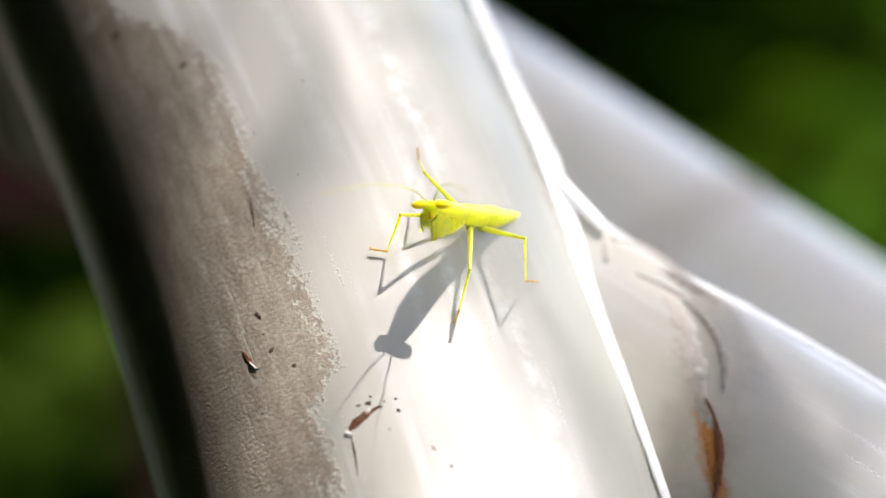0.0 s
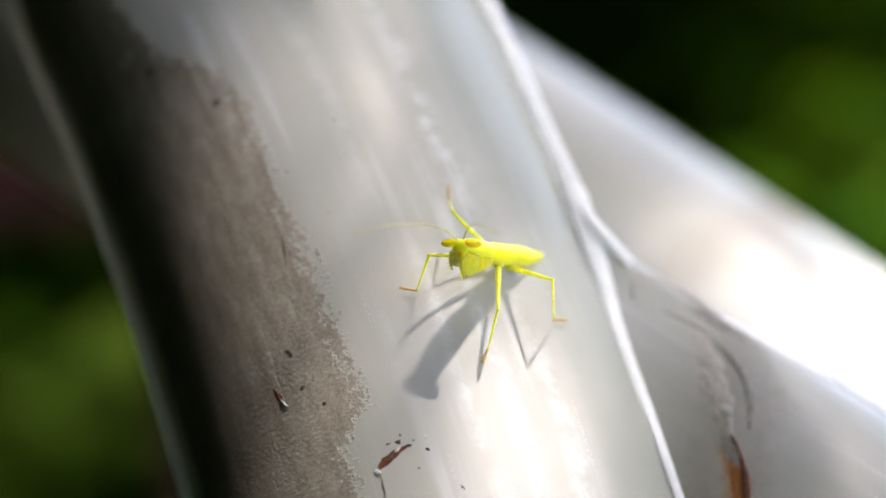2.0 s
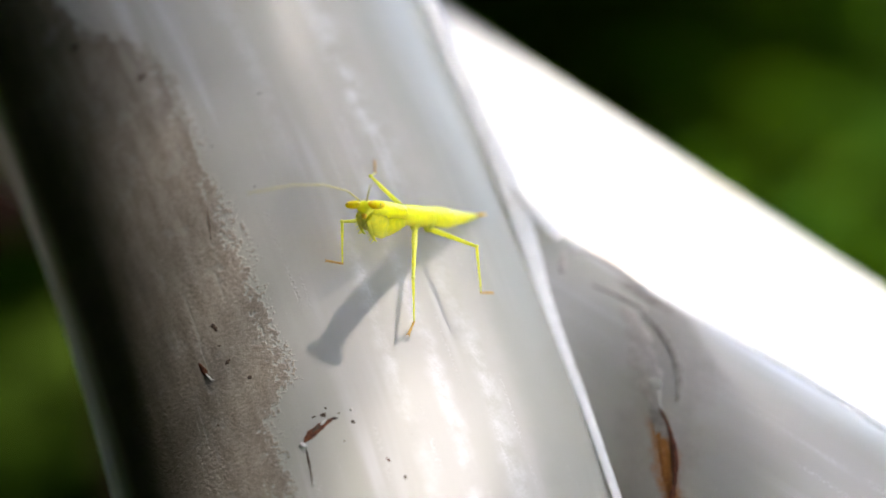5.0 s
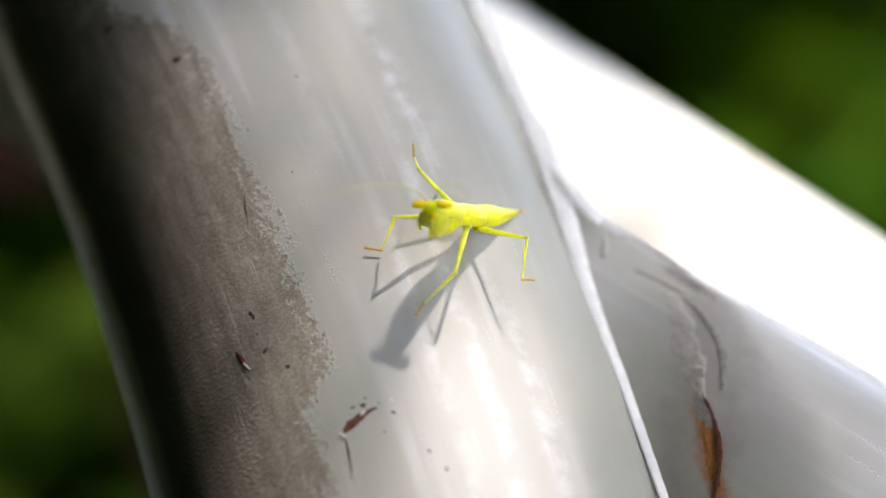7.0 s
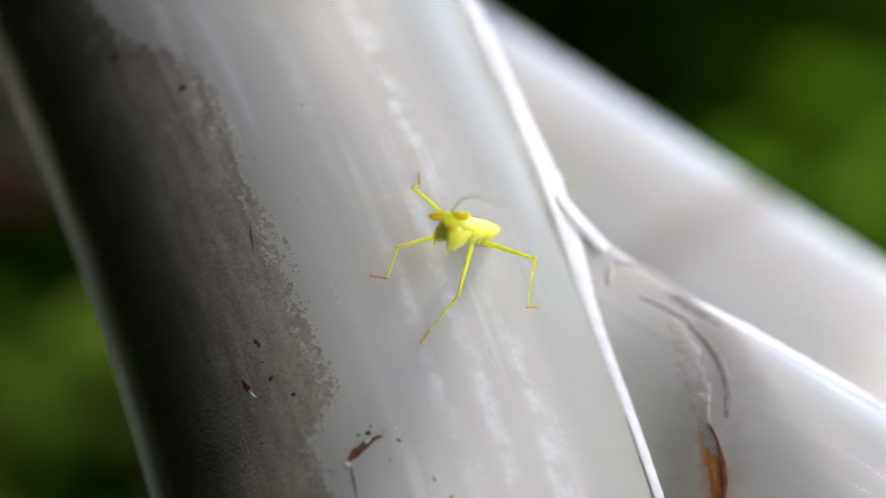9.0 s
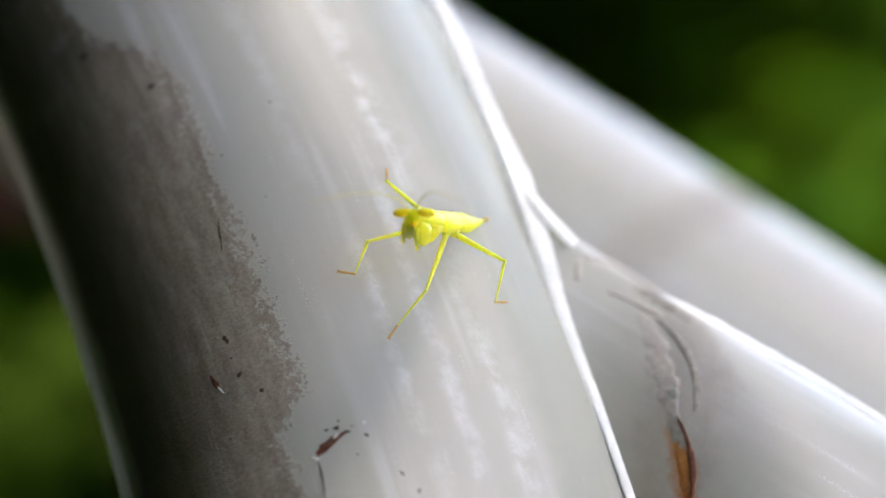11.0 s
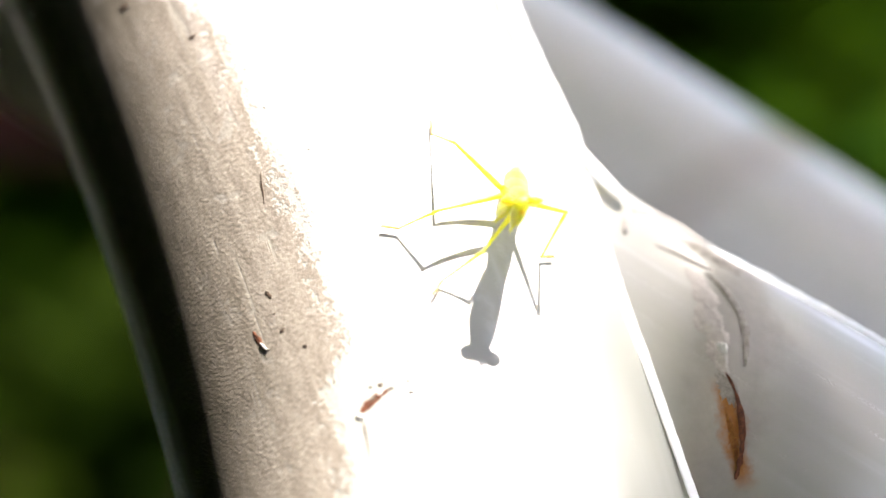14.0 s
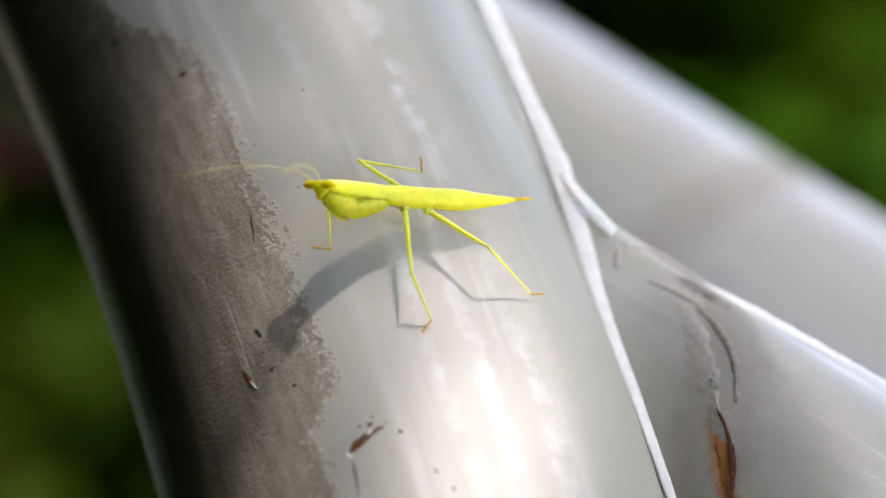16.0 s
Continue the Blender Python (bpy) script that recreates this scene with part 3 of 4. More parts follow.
def shrub(at, height, width, seed, count=1500, material=None):
    r = random.Random(seed)
    root = tagged(new("shrub"), "dense dark green leafy shrub; those out of view added to block light", "shrub", "shrubs behind the frame")
    root.location = at
    bm = bmesh.new()
    clumps = []
    for k in range(9):
        a = r.uniform(0, 6.28)
        top = Vector((math.cos(a) * width * r.uniform(0.1, 0.5), math.sin(a) * width * r.uniform(0.1, 0.4), height * r.uniform(0.45, 0.95)))
        q = Vector((top.x * 0.35, top.y * 0.35, height * 0.3))
        limb(bm, [Vector((top.x * 0.06, top.y * 0.06, 0)), q, top], [0.016, 0.011, 0.003], 6)
        for f in (-0.75, -0.35, 0.0, 0.3, 0.65, 1.0):
            p = q.lerp(top, f) if f >= 0 else Vector((top.x, top.y, q.z * (1 + f)))
            clumps.append((p + Vector((r.uniform(-1, 1), r.uniform(-1, 1), r.uniform(-0.4, 0.6))) * width * 0.16, width * r.uniform(0.17, 0.27), count // 54))
    part("stem", bm, BARK, root)
    foliage("crown", clumps, seed + 1, (0.05, 0.10), material or LEAF, root)
    return root


for x, y, h, w, s in [
    (-0.24, 1.75, 2.0, 0.85, 12), (0.06, 1.7, 1.9, 0.8, 13), (-0.35, 2.5, 2.6, 1.0, 15), (0.02, 2.5, 2.5, 1.1, 16), (-0.15, 3.3, 3.0, 1.3, 20), (0.3, 3.0, 2.8, 0.6, 22), (0.26, 2.05, 2.4, 0.5, 33),
    # nearly all the rest stand out of view, added to block sky light
    (-0.95, 0.8, 2.3, 0.8, 14), (-0.78, 0.2, 2.4, 0.95, 11), (-0.8, -0.5, 2.4, 1.0, 17), (-0.75, -1.25, 2.4, 1.1, 18), (-0.5, -1.8, 2.0, 1.0, 23), (-0.58, -0.36, 2.3, 0.75, 35), (-0.48, -0.85, 2.3, 0.75, 36), (0.1, -1.0, 2.4, 0.8, 37), (0.62, -1.35, 2.4, 0.8, 38), (0.0, -1.55, 2.3, 0.9, 27),
    (1.5, 0.95, 2.3, 0.8, 28), (0.4, 3.9, 2.6, 0.8, 29), (1.3, 0.55, 2.3, 0.95, 24), (1.3, -0.05, 2.4, 1.0, 25)]:
    shrub((x, y, 0), h, w, s, 8500)
shrub((-0.3, 0.98, 0), 0.56, 0.42, 31, 1500, LEAF_YOUNG)

# an unseen broad tree, added to roof the place over and block sky light
shade_tree = tagged(new("tree"), "unseen broad tree added overhead to block sky light", "tree")
shade_tree.location = (-1.6, -0.9, 0)
bm = bmesh.new()
limb(bm, [Vector((0, 0, -0.05)), Vector((0.05, 0.04, 1.0)), Vector((0.15, 0.1, 2.0)), Vector((0.5, 0.3, 2.8)), Vector((1.0, 0.5, 3.2))], [0.15, 0.12, 0.1, 0.06, 0.02], 12)
part("trunk", bm, BARK, shade_tree)
r = random.Random(40)
clumps = []
for k in range(46):
    clumps.append((Vector((r.uniform(-0.6, 1.55), r.uniform(-1.2, 1.7), r.uniform(2.3, 3.3))), 0.46, 680))
for k in range(34):
    clumps.append((Vector((r.uniform(1.45, 2.9), r.uniform(-0.25, 0.72), r.uniform(2.3, 3.0))), 0.42, 680))
for k in range(10):
    clumps.append((Vector((r.uniform(2.55, 3.1), r.uniform(0.7, 1.7), r.uniform(2.3, 3.0))), 0.42, 680))
away = [c + Vector(shade_tree.location) - ORIGIN - Vector((0.3, 0, 0)) for c, rad, n in clumps]
clumps = [k for k, c in zip(clumps, away) if (c - SUN * c.dot(SUN)).length > 0.76]
foliage("crown", clumps, 41, (0.06, 0.11), LEAF, shade_tree)

# the tree whose leaves break the sunlight
tree = tagged(new("tree"), "tall slender tree with small dense leaves", "tree")
tree.location = (2.1, 2.3, 0)
TOP = ORIGIN + SUN * 1.7 - Vector(tree.location)
bm = bmesh.new()
limb(bm, [Vector((0, 0, -0.05)), Vector((0.04, -0.03, 1.2)), Vector((-0.05, 0.03, 2.6)), Vector((0.1, 0.05, 4.2)), Vector((0.05, 0.1, 5.6))], [0.11, 0.085, 0.07, 0.05, 0.015], 12)
part("trunk", bm, BARK, tree)
bm = bmesh.new()
limb(bm, [Vector((-0.02, 0.03, 2.2)), TOP * 0.5 + Vector((0.1, 0, 1.3)), TOP + Vector((0.3, 0.12, 0.1)), TOP + Vector((0.1, 0.05, 0.06))], [0.04, 0.03, 0.018, 0.006], 8)
part("bough", bm, BARK, tree)
r = random.Random(8)
foliage("crown", [(Vector((r.uniform(-0.6, 0.7), r.uniform(-0.5, 0.9), r.uniform(3.6, 5.6))), 0.45, 420) for k in range(16)], 9, (0.03, 0.055), LEAF_TREE, tree)
# more leaves round the gap where the sun comes through, added to block sky glow
ring = []
for k in range(44):
    a, d = r.uniform(0, 6.28), r.uniform(0.34, 0.85)
    side = SUN.cross(Vector((0, 1, 0))).normalized()
    ring.append((Vector(TOP) + SUN * r.uniform(-0.1, 0.5) + side * (math.cos(a) * d) + SUN.cross(side) * (math.sin(a) * d), 0.2, 420))
foliage("crown", ring, 10, (0.03, 0.05), LEAF_TREE, tree)
# the end of the bough, laid out to shape the sun: dense on one side, open on the other
E1 = G(-0.25, 0.1, 0.96)
E1 = (E1 - SUN * E1.dot(SUN)).normalized()
E2 = SUN.cross(E1)


def spray_of(seed, count, span, openness):
    """A twig's end seen against the sun; openness(x, y) is how much light passes there."""
    r = random.Random(seed)
    verts, faces = [], []
    for k in range(count):
        x, y = r.uniform(*span[0]), r.uniform(*span[1])
        if r.random() > -math.log(max(0.02, openness(x, y))) / 3.95:
            continue
        e = Euler((r.uniform(-0.6, 0.6), r.uniform(-0.6, 0.6), r.uniform(0, 6.28))).to_matrix()
        l = r.uniform(0.0075, 0.011)
        leaf(verts, faces, E1 * x + E2 * y + SUN * r.uniform(-0.06, 0.06), e, l, l * 0.58)
    me = bpy.data.meshes.new("spray")
    me.from_pydata([tuple(v) for v in verts], [], faces)
    me.materials.append(LEAF_TREE)
    ob = new("spray", me)
    ob.parent = tree
    return ob


# leaf density set to keep the branch tube out of the sun
def near_open(x, y):
    c = min(1.0, (x + 0.045) / 0.09)
    return min(c, max(0.06, (0.023 - y) / 0.015))


spray = spray_of(21, 15000, ((-0.09, 0.14), (-0.17, 0.17)), near_open)
far_spray = spray_of(22, 9000, ((-0.14, -0.045), (-0.22, 0.22)), lambda x, y: min(1.0, y / 0.05))

# a weathered rail behind, held by a post
fence = tagged(new("wooden_fence"), "dark red-brown weathered wooden fence rail", "fence")
a, b = F(-1250, 60, -900), F(-90, 42, -900)


def beam(name, a, b, wide, high):
    bm = bmesh.new()
    d = (b - a).normalized()
    n = Vector((0, 0, 1)) if abs(d.z) < 0.7 else Vector((1, 0, 0))
    n = (n - d * n.dot(d)).normalized()
    m = Matrix((d, n.cross(d), n)).transposed().to_4x4()
    m.translation = (a + b) / 2
    bmesh.ops.create_cube(bm, size=1, matrix=m @ Matrix.Diagonal(((b - a).length, wide, high, 1)))
    bmesh.ops.bevel(bm, geom=bm.edges[:], offset=0.006, segments=2, affect="EDGES")
    return part(name, bm, WOOD, fence)


beam("rail", a, b, 0.04, 0.06)
beam("post", Vector((a.x + 0.04, a.y + 0.05, -0.05)), Vector((a.x + 0.04, a.y + 0.05, a.z + 0.15)), 0.07, 0.07)
beam("post", Vector((b.x - 0.03, b.y + 0.05, -0.05)), Vector((b.x - 0.03, b.y + 0.05, b.z + 0.028)), 0.05, 0.05)


# ---- the mantis nymph ----
mantis = tagged(new("mantis_nymph"), "bright yellow-green mantis nymph standing on the painted tube", "mantis")


def blob(bm, c, r, m=None):
    mat = Matrix.Translation(MM * Vector(c)) @ (m or Matrix.Identity(4)) @ Matrix.Diagonal((r[0] * MM, r[1] * MM, r[2] * MM, 1))
    for f in bmesh.ops.create_uvsphere(bm, u_segments=16, v_segments=10, radius=1, matrix=mat)["verts"]:
        for g in f.link_faces:
            g.smooth = True


bm = bmesh.new()
loft(bm, [(7.45, 0, 0.0, 0.4, 0.34), (7.0, 0, 0.04, 0.62, 0.5), (6.2, 0, 0.06, 0.72, 0.6), (5.2, 0, 0.06, 0.76, 0.63), (4.2, 0, 0.02, 0.76, 0.64), (3.2, 0, -0.03, 0.77, 0.66), (2.4, 0, -0.06, 0.74, 0.64), (1.8, 0, -0.08, 0.4, 0.3)], 20)
part("pronotum", bm, BODY, mantis)
bm = bmesh.new()
loft(bm, [(3.5, 0, -0.05, 0.4, 0.3), (3.0, 0, -0.06, 0.74, 0.64), (2.2, 0, -0.1, 0.84, 0.72), (1.4, 0, -0.13, 0.92, 0.80), (0.6, 0, -0.13, 0.95, 0.82), (-0.2, 0, -0.1, 0.95, 0.80), (-1.0, 0, -0.05, 0.92, 0.76), (-1.6, 0, -0.02, 0.86, 0.70), (-2.1, 0, 0.0, 0.45, 0.36)], 20)
part("thorax", bm, BODY, mantis)
bm = bmesh.new()
ab = []
for k in range(33):
    f = k / 32
    seg = abs(math.sin(f * 9 * math.pi))
    hw = (0.90 + 0.10 * math.sin(min(1, f * 2) * math.pi)) * (1 - 0.90 * max(0, f - 0.3) ** 1.35 / 0.618) * (0.975 + 0.025 * seg)
    ab.append((-7.5 * f, 0, 0.7 * f * f, max(0.14, hw), max(0.12, hw * 0.80)))
loft(bm, ab, 18)
abdomen = part("abdomen", bm, ABDOMEN, mantis, "yellow abdomen with a brownish underside")
for s in (1, -1):
    bm = bmesh.new()
    limb(bm, [MM * Vector(p) for p in ((-7.1, 0.05 * s, 0.66), (-7.8, 0.09 * s, 0.80), (-8.4, 0.08 * s, 0.90))], [0.00012, 0.0001, 0.00003], 6)
    part("cercus", bm, CERCUS, abdomen, "short orange tail bristle")

bm = bmesh.new()
# the head: wide across the eyes, narrowing to the mouth below
rings = []
for z, hw, front, back in ((0.42, 0.6, 0.16, -0.3), (0.37, 0.9, 0.36, -0.45), (0.13, 0.95, 0.54, -0.5), (-0.12, 0.74, 0.60, -0.42), (-0.38, 0.52, 0.60, -0.25), (-0.6, 0.36, 0.54, -0.05), (-0.78, 0.2, 0.46, 0.1)):
    rings.append([MM * Vector(((front + back) / 2 + (front - back) / 2 * math.cos(a), hw * math.sin(a), z)) for a in (2 * math.pi * k / 16 for k in range(16))])
rings_to_tube(bm, rings)
head = part("head", bm, BODY, mantis)
for s in (1, -1):
    bm = bmesh.new()
    blob(bm, (0.18, 0.86 * s, 0.15), (0.46, 0.70, 0.33), Matrix.Rotation(-0.05 * s, 4, "X"))
    part("eye", bm, EYE, head, "glossy orange-yellow compound eye")
    bm = bmesh.new()
    blob(bm, (0.50, 1.30 * s, 0.2), (0.06, 0.05, 0.05))
    part("pupil_spot", bm, PIT, head, "tiny dark eye spot")
    bm = bmesh.new()
    path = [MM * Vector(p) for p in ((0.55, 0.25 * s, 0.45), (1.6, 0.8 * s, 1.25), (3.8, 1.8 * s, 1.9), (6.6, 3.2 * s, 2.1), (10.2, 5.2 * s, 1.8))]
    limb(bm, path, [0.00006, 0.00005, 0.00004, 0.000035, 0.00003], 6)
    part("antenna", bm, ANTENNA, head, "thread-thin antenna")
bm = bmesh.new()
blob(bm, (0.46, 0, -0.64), (0.20, 0.22, 0.26))
part("mouthparts", bm, EYE, head, "small orange mouthparts")


def bone(bm, a, b, r0, r1, r2, flat=1.0):
    """A limb's piece from a to b, thickest in its middle."""
    a, b = Vector(a), Vector(b)
    d = (b - a).normalized()
    n = Vector((0, 1, 0))
    n = (n - d * n.dot(d)).normalized()
    u = d.cross(n)
    rings = []
    for f, r in ((0, r0 * 0.6), (0.06, r0), (0.3, (r0 + r1) / 2 * 1.08), (0.5, r1), (0.75, (r1 + r2) / 2), (0.95, r2), (1.0, r2 * 0.6)):
        rings.append([MM * (a + (b - a) * f + r * (math.cos(t) * n * flat + math.sin(t) * u)) for t in (2 * math.pi * k / 10 for k in range(10))])
    rings_to_tube(bm, rings)


for s in (1, -1):
    # the folded grasping leg: coxa down and forward, femur up to the head, spiny tibia along it
    bm = bmesh.new()
    bone(bm, (2.4, 0.52 * s, -0.45), (5.7, 0.56 * s, -1.45), 0.5, 0.85, 0.6, 0.55)
    part("fore_coxa", bm, FORELEG, mantis)
    bm = bmesh.new()
    bone(bm, (4.3, 0.60 * s, -1.55), (7.35, 0.48 * s, -0.45), 0.62, 0.92, 0.4, 0.50)
    part("fore_femur", bm, FORELEG, mantis)
    bm = bmesh.new()
    bone(bm, (7.45, 0.48 * s, -0.75), (5.5, 0.60 * s, -2.15), 0.22, 0.26, 0.14, 0.7)
    for k in range(8):
        f = k / 7
        c = Vector((7.2 - 1.7 * f, (0.50 + 0.1 * f) * s, -1.05 - 1.15 * f))
        limb(bm, [MM * c, MM * (c + Vector((0.26, 0.1 * (k % 2) * s, -0.32)))], [0.00006, 0.00001], 5)
    part("fore_tibia", bm, FORELEG, mantis)
    bm = bmesh.new()
    bone(bm, (5.55, 0.60 * s, -2.15), (5.0, 0.58 * s, -2.35), 0.09, 0.08, 0.05)
    part("fore_foot", bm, FORELEG, mantis)

# walking legs; every piece points along its own x
LEGS = {}
HIPS = {"RM": (1.0, -0.70, -0.78), "LM": (1.0, 0.70, -0.78), "RH": (-0.87, -0.73, -0.71), "LH": (-0.87, 0.73, -0.71)}
LENGTHS = {"RM": (5.5, 3.75), "LM": (5.5, 3.75), "RH": (5.5, 5.55), "LH": (5.4, 5.75)}
for key, (x, y, z) in HIPS.items():
    l1, l2 = LENGTHS[key]
    bm = bmesh.new()
    blob(bm, (x, y * 0.9, z + 0.12), (0.42, 0.34, 0.45))
    part("coxa", bm, LEG, mantis)
    bm = bmesh.new()
    bone(bm, (0, 0, 0), (l1, 0, 0), 0.23, 0.18, 0.12)
    blob(bm, (l1, 0, 0), (0.17, 0.15, 0.15))
    fem = part("femur", bm, LEG, mantis)
    bm = bmesh.new()
    bone(bm, (0, 0, 0), (l2, 0, 0), 0.12, 0.08, 0.06)
    tib = part("tibia", bm, LEG, mantis)
    bm = bmesh.new()
    bone(bm, (-0.1, 0, 0), (0.6, 0, -0.03), 0.08, 0.085, 0.07)
    bone(bm, (0.55, 0, -0.02), (1.25, 0, -0.05), 0.09, 0.1, 0.08)
    for s in (1, -1):
        limb(bm, [MM * Vector((1.05, 0, 0)), MM * Vector((1.27, 0.1 * s, -0.02)), MM * Vector((1.38, 0.14 * s, -0.1))], [0.00005, 0.00004, 0.00001], 5)
    tar = part("tarsus", bm, TARSUS, mantis, "orange-brown jointed foot")
    LEGS[key] = (Vector((x, y, z)), l1, l2, fem, tib, tar)

# head's place, the way the body points by the frame's axes, its roll and the lift of the abdomen
BODY_ROWS = [
    (0, -0.8, 3.1, 6.1, -0.42, 0.05, 0.91, -0.45, 0.0),
    (0.5, -0.8, 3.2, 6.2, -0.41, 0.06, 0.91, -0.46, 0.1),
    (1, -0.8, 3.1, 6.1, -0.40, 0.07, 0.91, -0.48, 0.2),
    (1.5, -0.9, 3.2, 6.2, -0.41, 0.08, 0.91, -0.47, 0.2),
    (2, -0.8, 3.3, 6.2, -0.41, 0.07, 0.91, -0.45, -0.1),
    (2.5, -0.7, 3.1, 6.2, -0.39, 0.08, 0.92, -0.47, 0.2),
    (3, -0.8, 3.2, 6.1, -0.41, 0.07, 0.91, -0.46, 0.0),
    (3.5, -0.6, 3.1, 6.4, -0.40, 0.05, 0.91, -0.34, -0.2),
    (5.8, -4.5, 4.4, 5.1, -0.65, 0.06, 0.76, -0.35, 0.0),
    (6, -8.3, 4.4, 2.5, -0.86, 0.03, 0.52, -0.28, 0.0),
    (6.5, 0.8, 2.5, 7.2, -0.29, -0.02, 0.96, -0.45, 0.3),
    (7, -0.4, 3.1, 6.6, -0.38, 0.07, 0.92, -0.52, 0.4),
    (7.5, -9.4, 6.1, 1.4, -0.94, 0.13, 0.32, -0.26, -0.1),
    (8, -3.1, 5.8, 6.2, -0.47, 0.12, 0.88, -0.43, 0.0),
    (8.5, 1.2, 4.2, 7.5, -0.20, 0.02, 0.98, -0.34, -0.1),
    (9, 0.5, 4.3, 7.2, -0.23, 0.08, 0.97, -0.38, 0.1),
    (9.5, 0.6, 4.3, 7.4, -0.27, 0.04, 0.96, -0.32, 0.0),
    (11.8, 0.1, 4.1, 7.2, -0.32, 0.05, 0.95, -0.32, -0.2),
    (12, -0.1, 4.2, 7.0, -0.30, 0.08, 0.95, -0.36, -0.1),
    (12.5, -4.3, 4.8, 5.8, -0.61, 0.06, 0.79, -0.27, -0.2),
    (13, -9.7, 4.6, 4.3, -0.90, -0.04, 0.44, -0.25, -0.3),
    (13.5, 1.3, 3.1, 6.9, -0.19, -0.04, 0.98, -0.35, 0.4),
    (14, 4.8, 1.7, 6.8, 0.03, -0.13, 0.99, -0.46, 0.2),
    (14.5, 2.7, 2.0, 6.8, -0.10, -0.06, 0.99, -0.60, 0.8),
    (15, -7.6, 5.1, 4.4, -0.79, 0.04, 0.62, -0.27, 0.1),
    (15.5, -7.7, 5.4, 3.7, -0.79, 0.08, 0.60, -0.34, 0.1),
    (16, -8.9, 5.8, 3.3, -0.88, 0.10, 0.46, -0.36, -0.1),
]
# ankles on the tube: down, round, and the way the toes point
FEET = {
    "RH": [(0.0, 5.5, -29.5, 163.0), (16.0, 5.5, -29.5, 163.0)],
    "RM": [(0.0, 13.0, -14.4, -117.0), (7.5, 13.0, -14.4, -117.0), (7.9, 10.2, -4.1, -119.0), (8.1, 10.2, -4.1, -119.0), (8.4, 13.0, -14.4, -117.0), (15.1, 13.0, -14.4, -117.0), (15.4, 10.2, -4.1, -119.0), (16.0, 10.2, -4.1, -119.0)],
    "LM": [(0.0, 18.9, -24.9, -36.0), (6.1, 18.9, -24.9, -36.0), (6.4, 18.0, -19.1, -45.0), (16.0, 18.0, -19.1, -45.0)],
    "LH": [(0.0, 16.4, -44.7, 97.0), (16.0, 16.4, -44.7, 97.0)],
}
# which way each knee bends, turned from its rest by degrees
POLES = {"RH": (0.7, -0.7, 0.3), "RM": (1.0, -0.3, 0.3), "LM": (0.6, 0.6, 0.6), "LH": (-0.3, 0.7, 0.7)}
BENDS = {
    "RH": [(0, 0), (0.5, -1), (1, -1), (1.5, -2), (2, -1), (2.5, -1), (3, -1), (3.5, 5), (5.8, 7), (6, 25), (6.5, -1), (7, -5), (7.5, 12), (8, -7), (8.5, -1), (9, -7), (9.5, -3), (11.8, -1), (12, -9), (12.5, 5), (13, -7), (13.5, -21), (14, -2), (14.5, -5), (15, 8), (15.5, 10), (16, -3)],
    "RM": [(0, -3), (0.5, -3), (1, -5), (1.5, -4), (2, -4), (2.5, -5), (3, -6), (3.5, -4), (5.8, 0), (6, -4), (6.5, -4), (7, -4), (7.5, 2), (8, -6), (8.5, -6), (9, -6), (9.5, -6), (11.8, -6), (12, -5), (12.5, 0), (13, 8), (13.5, 0), (14, -5), (14.5, -5), (15, 4), (15.5, -10), (16, -14)],
    "LM": [(0, 21), (0.5, 20), (1, 22), (1.5, 22), (2, 22), (2.5, 23), (3, 23), (3.5, 22), (5.8, 26), (6, 32), (6.5, -3), (7, 7), (7.5, 13), (8, 20), (8.5, 1), (9, 12), (9.5, 4), (11.8, 9), (12, 12), (12.5, 17), (13, 22), (13.5, -3), (14, 17), (14.5, -7), (15, 23), (15.5, 19), (16, 15)],
    "LH": [(0, 56), (0.5, 55), (1, 54), (1.5, 54), (2, 57), (2.5, 55), (3, 57), (3.5, 55), (5.8, 43), (6, 32), (6.5, 58), (7, 50), (7.5, 17), (8, 48), (8.5, 60), (9, 58), (9.5, 60), (11.8, 60), (12, 56), (12.5, 46), (13, 59), (13.5, 62), (14, 73), (14.5, 66), (15, 30), (15.5, 31), (16, 22)],
}


def glide(rows, t):
    """Values between rows, along smooth monotone curves."""
    if t <= rows[0][0]:
        return list(rows[0][1:])
    if t >= rows[-1][0]:
        return list(rows[-1][1:])
    i = max(k for k in range(len(rows) - 1) if rows[k][0] <= t)

    def slope(k, c):
        if k == 0 or k == len(rows) - 1:
            return 0.0
        a = (rows[k][c] - rows[k - 1][c]) / (rows[k][0] - rows[k - 1][0])
        b = (rows[k + 1][c] - rows[k][c]) / (rows[k + 1][0] - rows[k][0])
        return 0.0 if a * b <= 0 else 2 * a * b / (a + b)
    h = rows[i + 1][0] - rows[i][0]
    f = (t - rows[i][0]) / h
    out = []
    for c in range(1, len(rows[0])):
        p, q, m, n = rows[i][c], rows[i + 1][c], slope(i, c) * h, slope(i + 1, c) * h
        out.append((2 * f ** 3 - 3 * f * f + 1) * p + (f ** 3 - 2 * f * f + f) * m + (3 * f * f - 2 * f ** 3) * q + (f ** 3 - f * f) * n)
    return out


def body_pose(t):
    u, v, w, du, dv, dw, roll, lift = glide(BODY_ROWS, t)
    x = G(du, dv, dw).normalized()
    up = G(0.12, 1, 0.12)
    z = (up - x * up.dot(x)).normalized()
    y = z.cross(x)
    y, z = y * math.cos(roll) + z * math.sin(roll), z * math.cos(roll) - y * math.sin(roll)
    m = Matrix((x, y, z)).transposed().to_4x4()
    m.translation = F(u, v, w) - x * 0.00774 - z * 0.0001
    return m


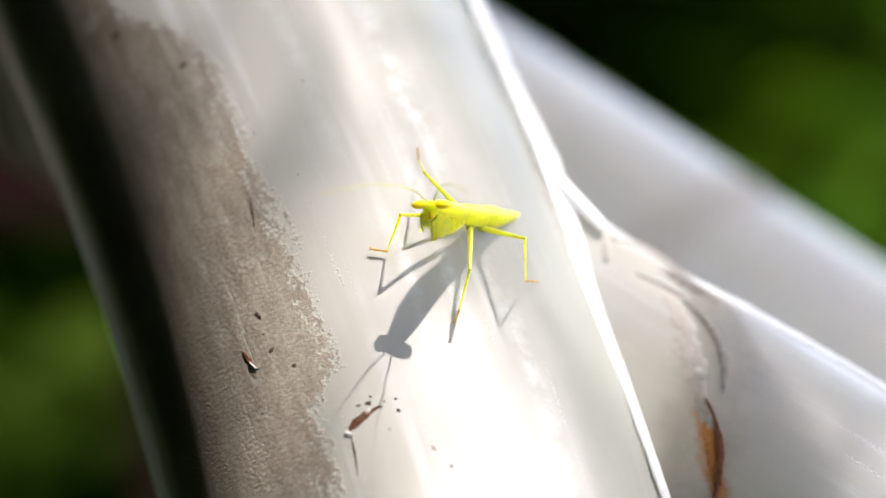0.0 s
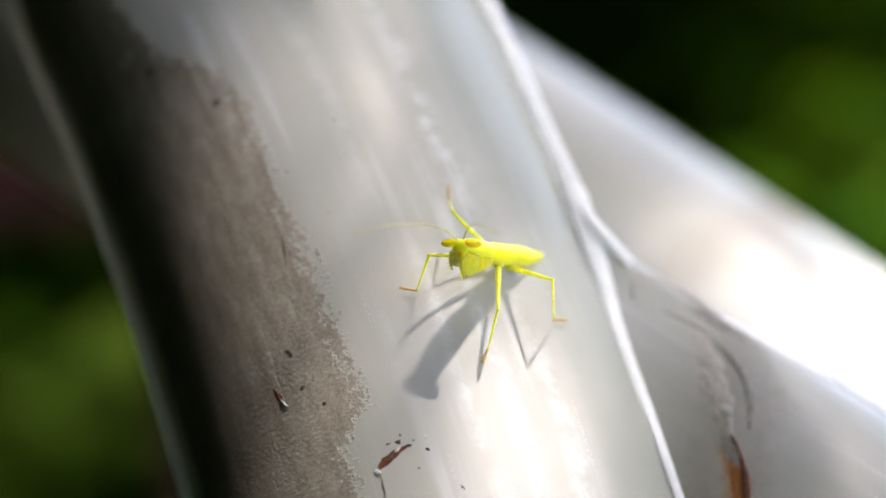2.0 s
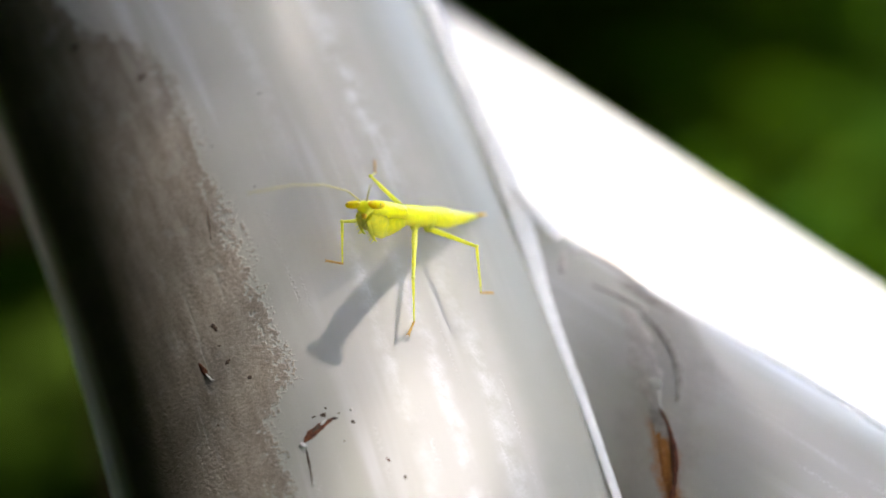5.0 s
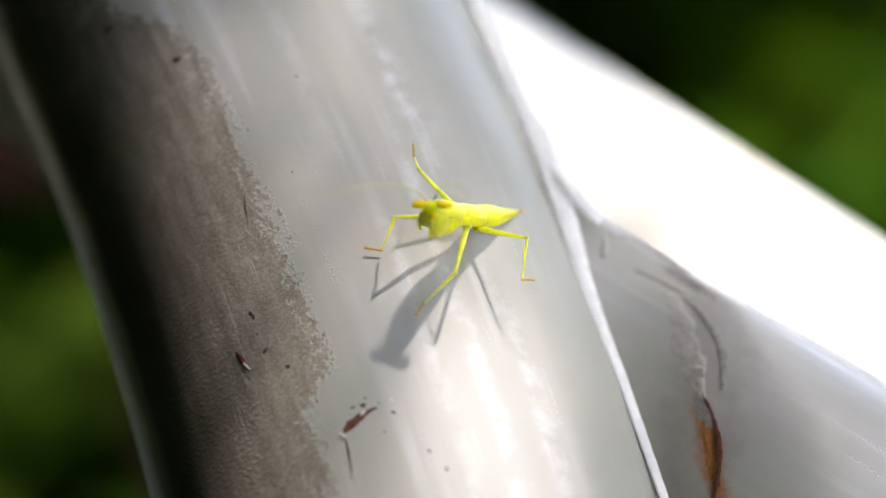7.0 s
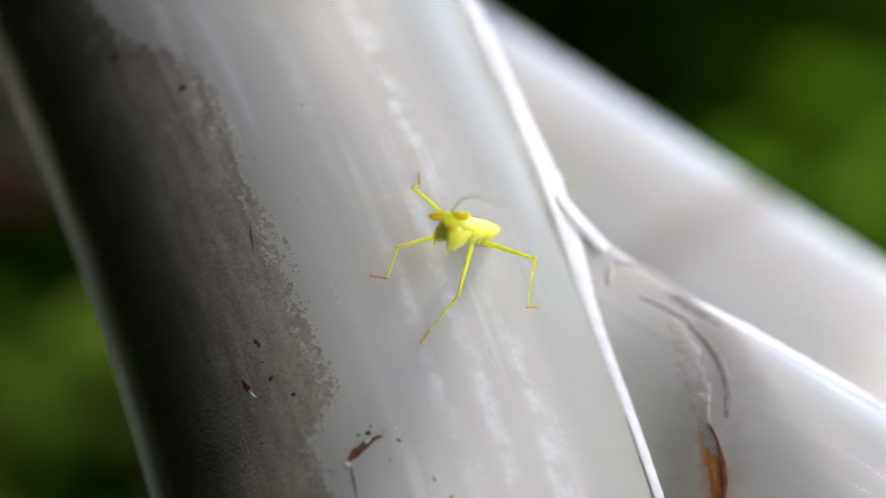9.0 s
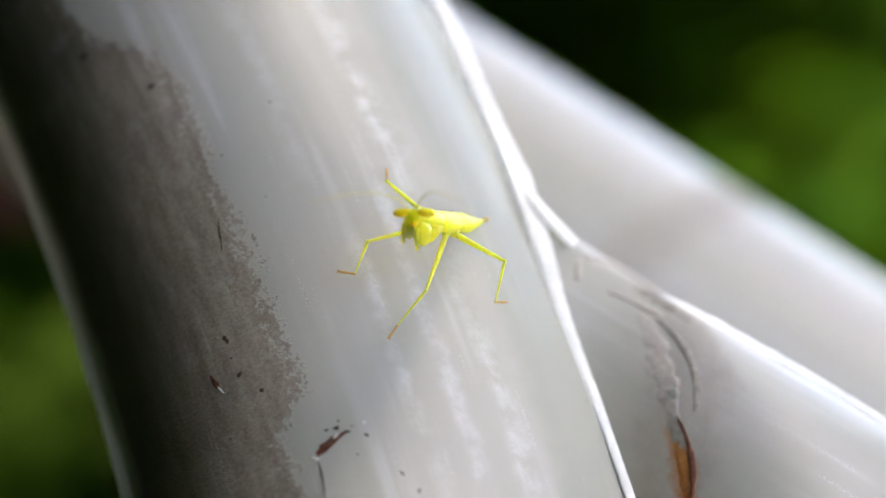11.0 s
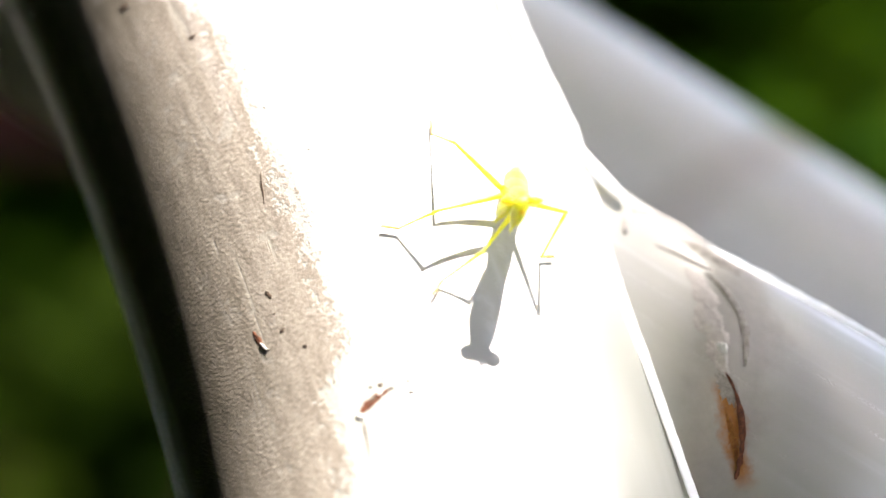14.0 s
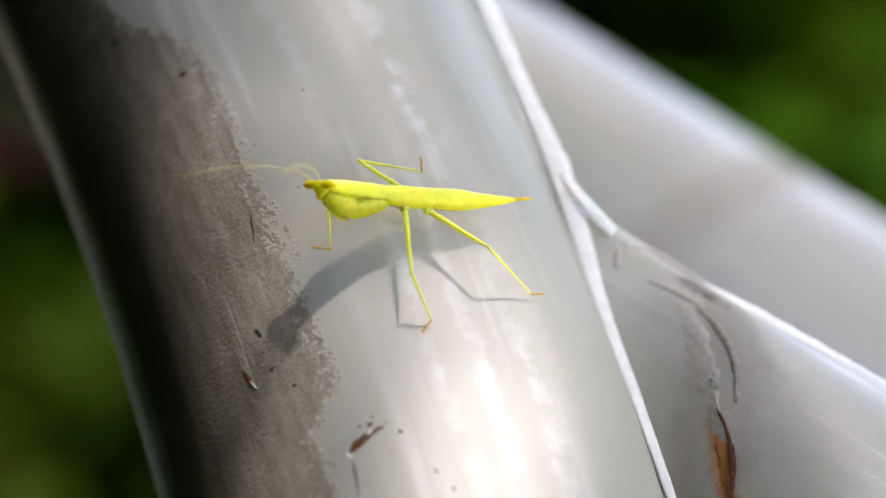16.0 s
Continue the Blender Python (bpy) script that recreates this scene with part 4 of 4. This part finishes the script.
def piece(a, b, pole):
    """The pose of a limb's piece that starts at a and points to b."""
    x = (b - a).normalized()
    z = (pole - x * pole.dot(x)).normalized()
    m = Matrix((x, z.cross(x), z)).transposed().to_4x4()
    m.translation = a
    return m


def motions():
    times = [0.1 * k for k in range(161)]
    rows = [(t, body_pose(t)) for t in times]
    walk(mantis, rows)
    turned = []
    for t, m in rows:
        du, dv, dw = glide(BODY_ROWS, t)[3:6]
        yaw = 0.58 * math.atan2(du, dw)
        x = G(math.sin(yaw), -0.10, math.cos(yaw)).normalized()
        z = G(0, 1, 0)
        z = (z - x * z.dot(x)).normalized()
        way = Matrix((x, z.cross(x), z)).transposed().to_4x4()
        n = (m.to_3x3().inverted() @ way.to_3x3()).to_4x4()
        n.translation = Vector((7.64, 0, 0.1)) * MM
        turned.append((t, n))
    walk(head, turned)
    root = Vector((-1.0, 0, -0.02)) * MM
    walk(abdomen, [(t, Matrix.Translation(root) @ Matrix.Rotation(glide(BODY_ROWS, t)[7] / 8.4, 4, "Y")) for t in times])
    for key, (hip, l1, l2, fem, tib, tar) in LEGS.items():
        r1, r2, r3 = [], [], []
        for t, m in rows:
            inv = m.inverted()
            q, phi, toe = glide(FEET[key], t)
            spot, out, down = on_tube(q, phi, 0.25)
            side = out.cross(down)
            ankle = inv @ (spot + out * 0.0002)
            h = hip * MM
            d = ankle - h
            a, b = l1 * MM, l2 * MM
            n = min(d.length, (a + b) * 0.999)
            e = d.normalized()
            pole = Vector(POLES[key])
            pole = (pole - e * pole.dot(e)).normalized()
            turn = radians(glide(BENDS[key], t)[0])
            pole = pole * math.cos(turn) + e.cross(pole) * math.sin(turn)
            x = (a * a - b * b + n * n) / (2 * n)
            knee = h + e * x + pole * math.sqrt(max(0, a * a - x * x))
            r1.append((t, piece(h, knee, pole)))
            r2.append((t, piece(knee, ankle, pole)))
            ang = radians(toe)
            ahead = math.cos(ang) * down + math.sin(ang) * side
            ro = inv.to_3x3()
            r3.append((t, piece(ankle, ankle + ro @ (ahead * 0.001), ro @ out)))
        walk(fem, r1)
        walk(tib, r2)
        walk(tar, r3)
    # the bough sways: how much of the sun passes, time by time
    clear = [(0, 0.41), (0.5, 0.34), (1, 0.18), (1.5, 0.17), (2, 0.19), (2.5, 0.30), (3, 0.20), (3.5, 0.14), (4.5, 0.14), (5.8, 0.13), (6, 0.13), (6.5, 0.04), (7, 0.17), (7.5, 0.19), (8, 0.17), (8.5, -0.02), (9, -0.08), (9.5, -0.08), (11.8, -0.02), (12, 0.03), (12.5, 0.3), (13, 0.7), (13.5, 0.8), (14, 0.95), (14.5, 0.50), (15, 0.33), (15.5, 0.18), (16, 0.15)]
    walk(spray, [(t, Matrix.Translation(TOP - E1 * (0.09 * c - 0.045))) for t, c in clear])
    behind = [(0, 0.1), (0.5, 0.15), (1, 0.3), (1.5, 0.45), (2, 0.6), (2.5, 0.85), (3, 1.0), (5.8, 1.0), (6.5, 0.8), (7.5, 0.9), (8, 0.9), (8.5, 0.55), (9, 0.35), (9.5, 0.25), (12, 0.1), (13.5, 0.05), (14.5, 0.15), (15, 0.35), (15.5, 0.5), (16, 0.3)]
    walk(far_spray, [(t, Matrix.Translation(TOP + SUN * 0.16 + E2 * (0.05 - 0.11 * c))) for t, c in behind])


motions()
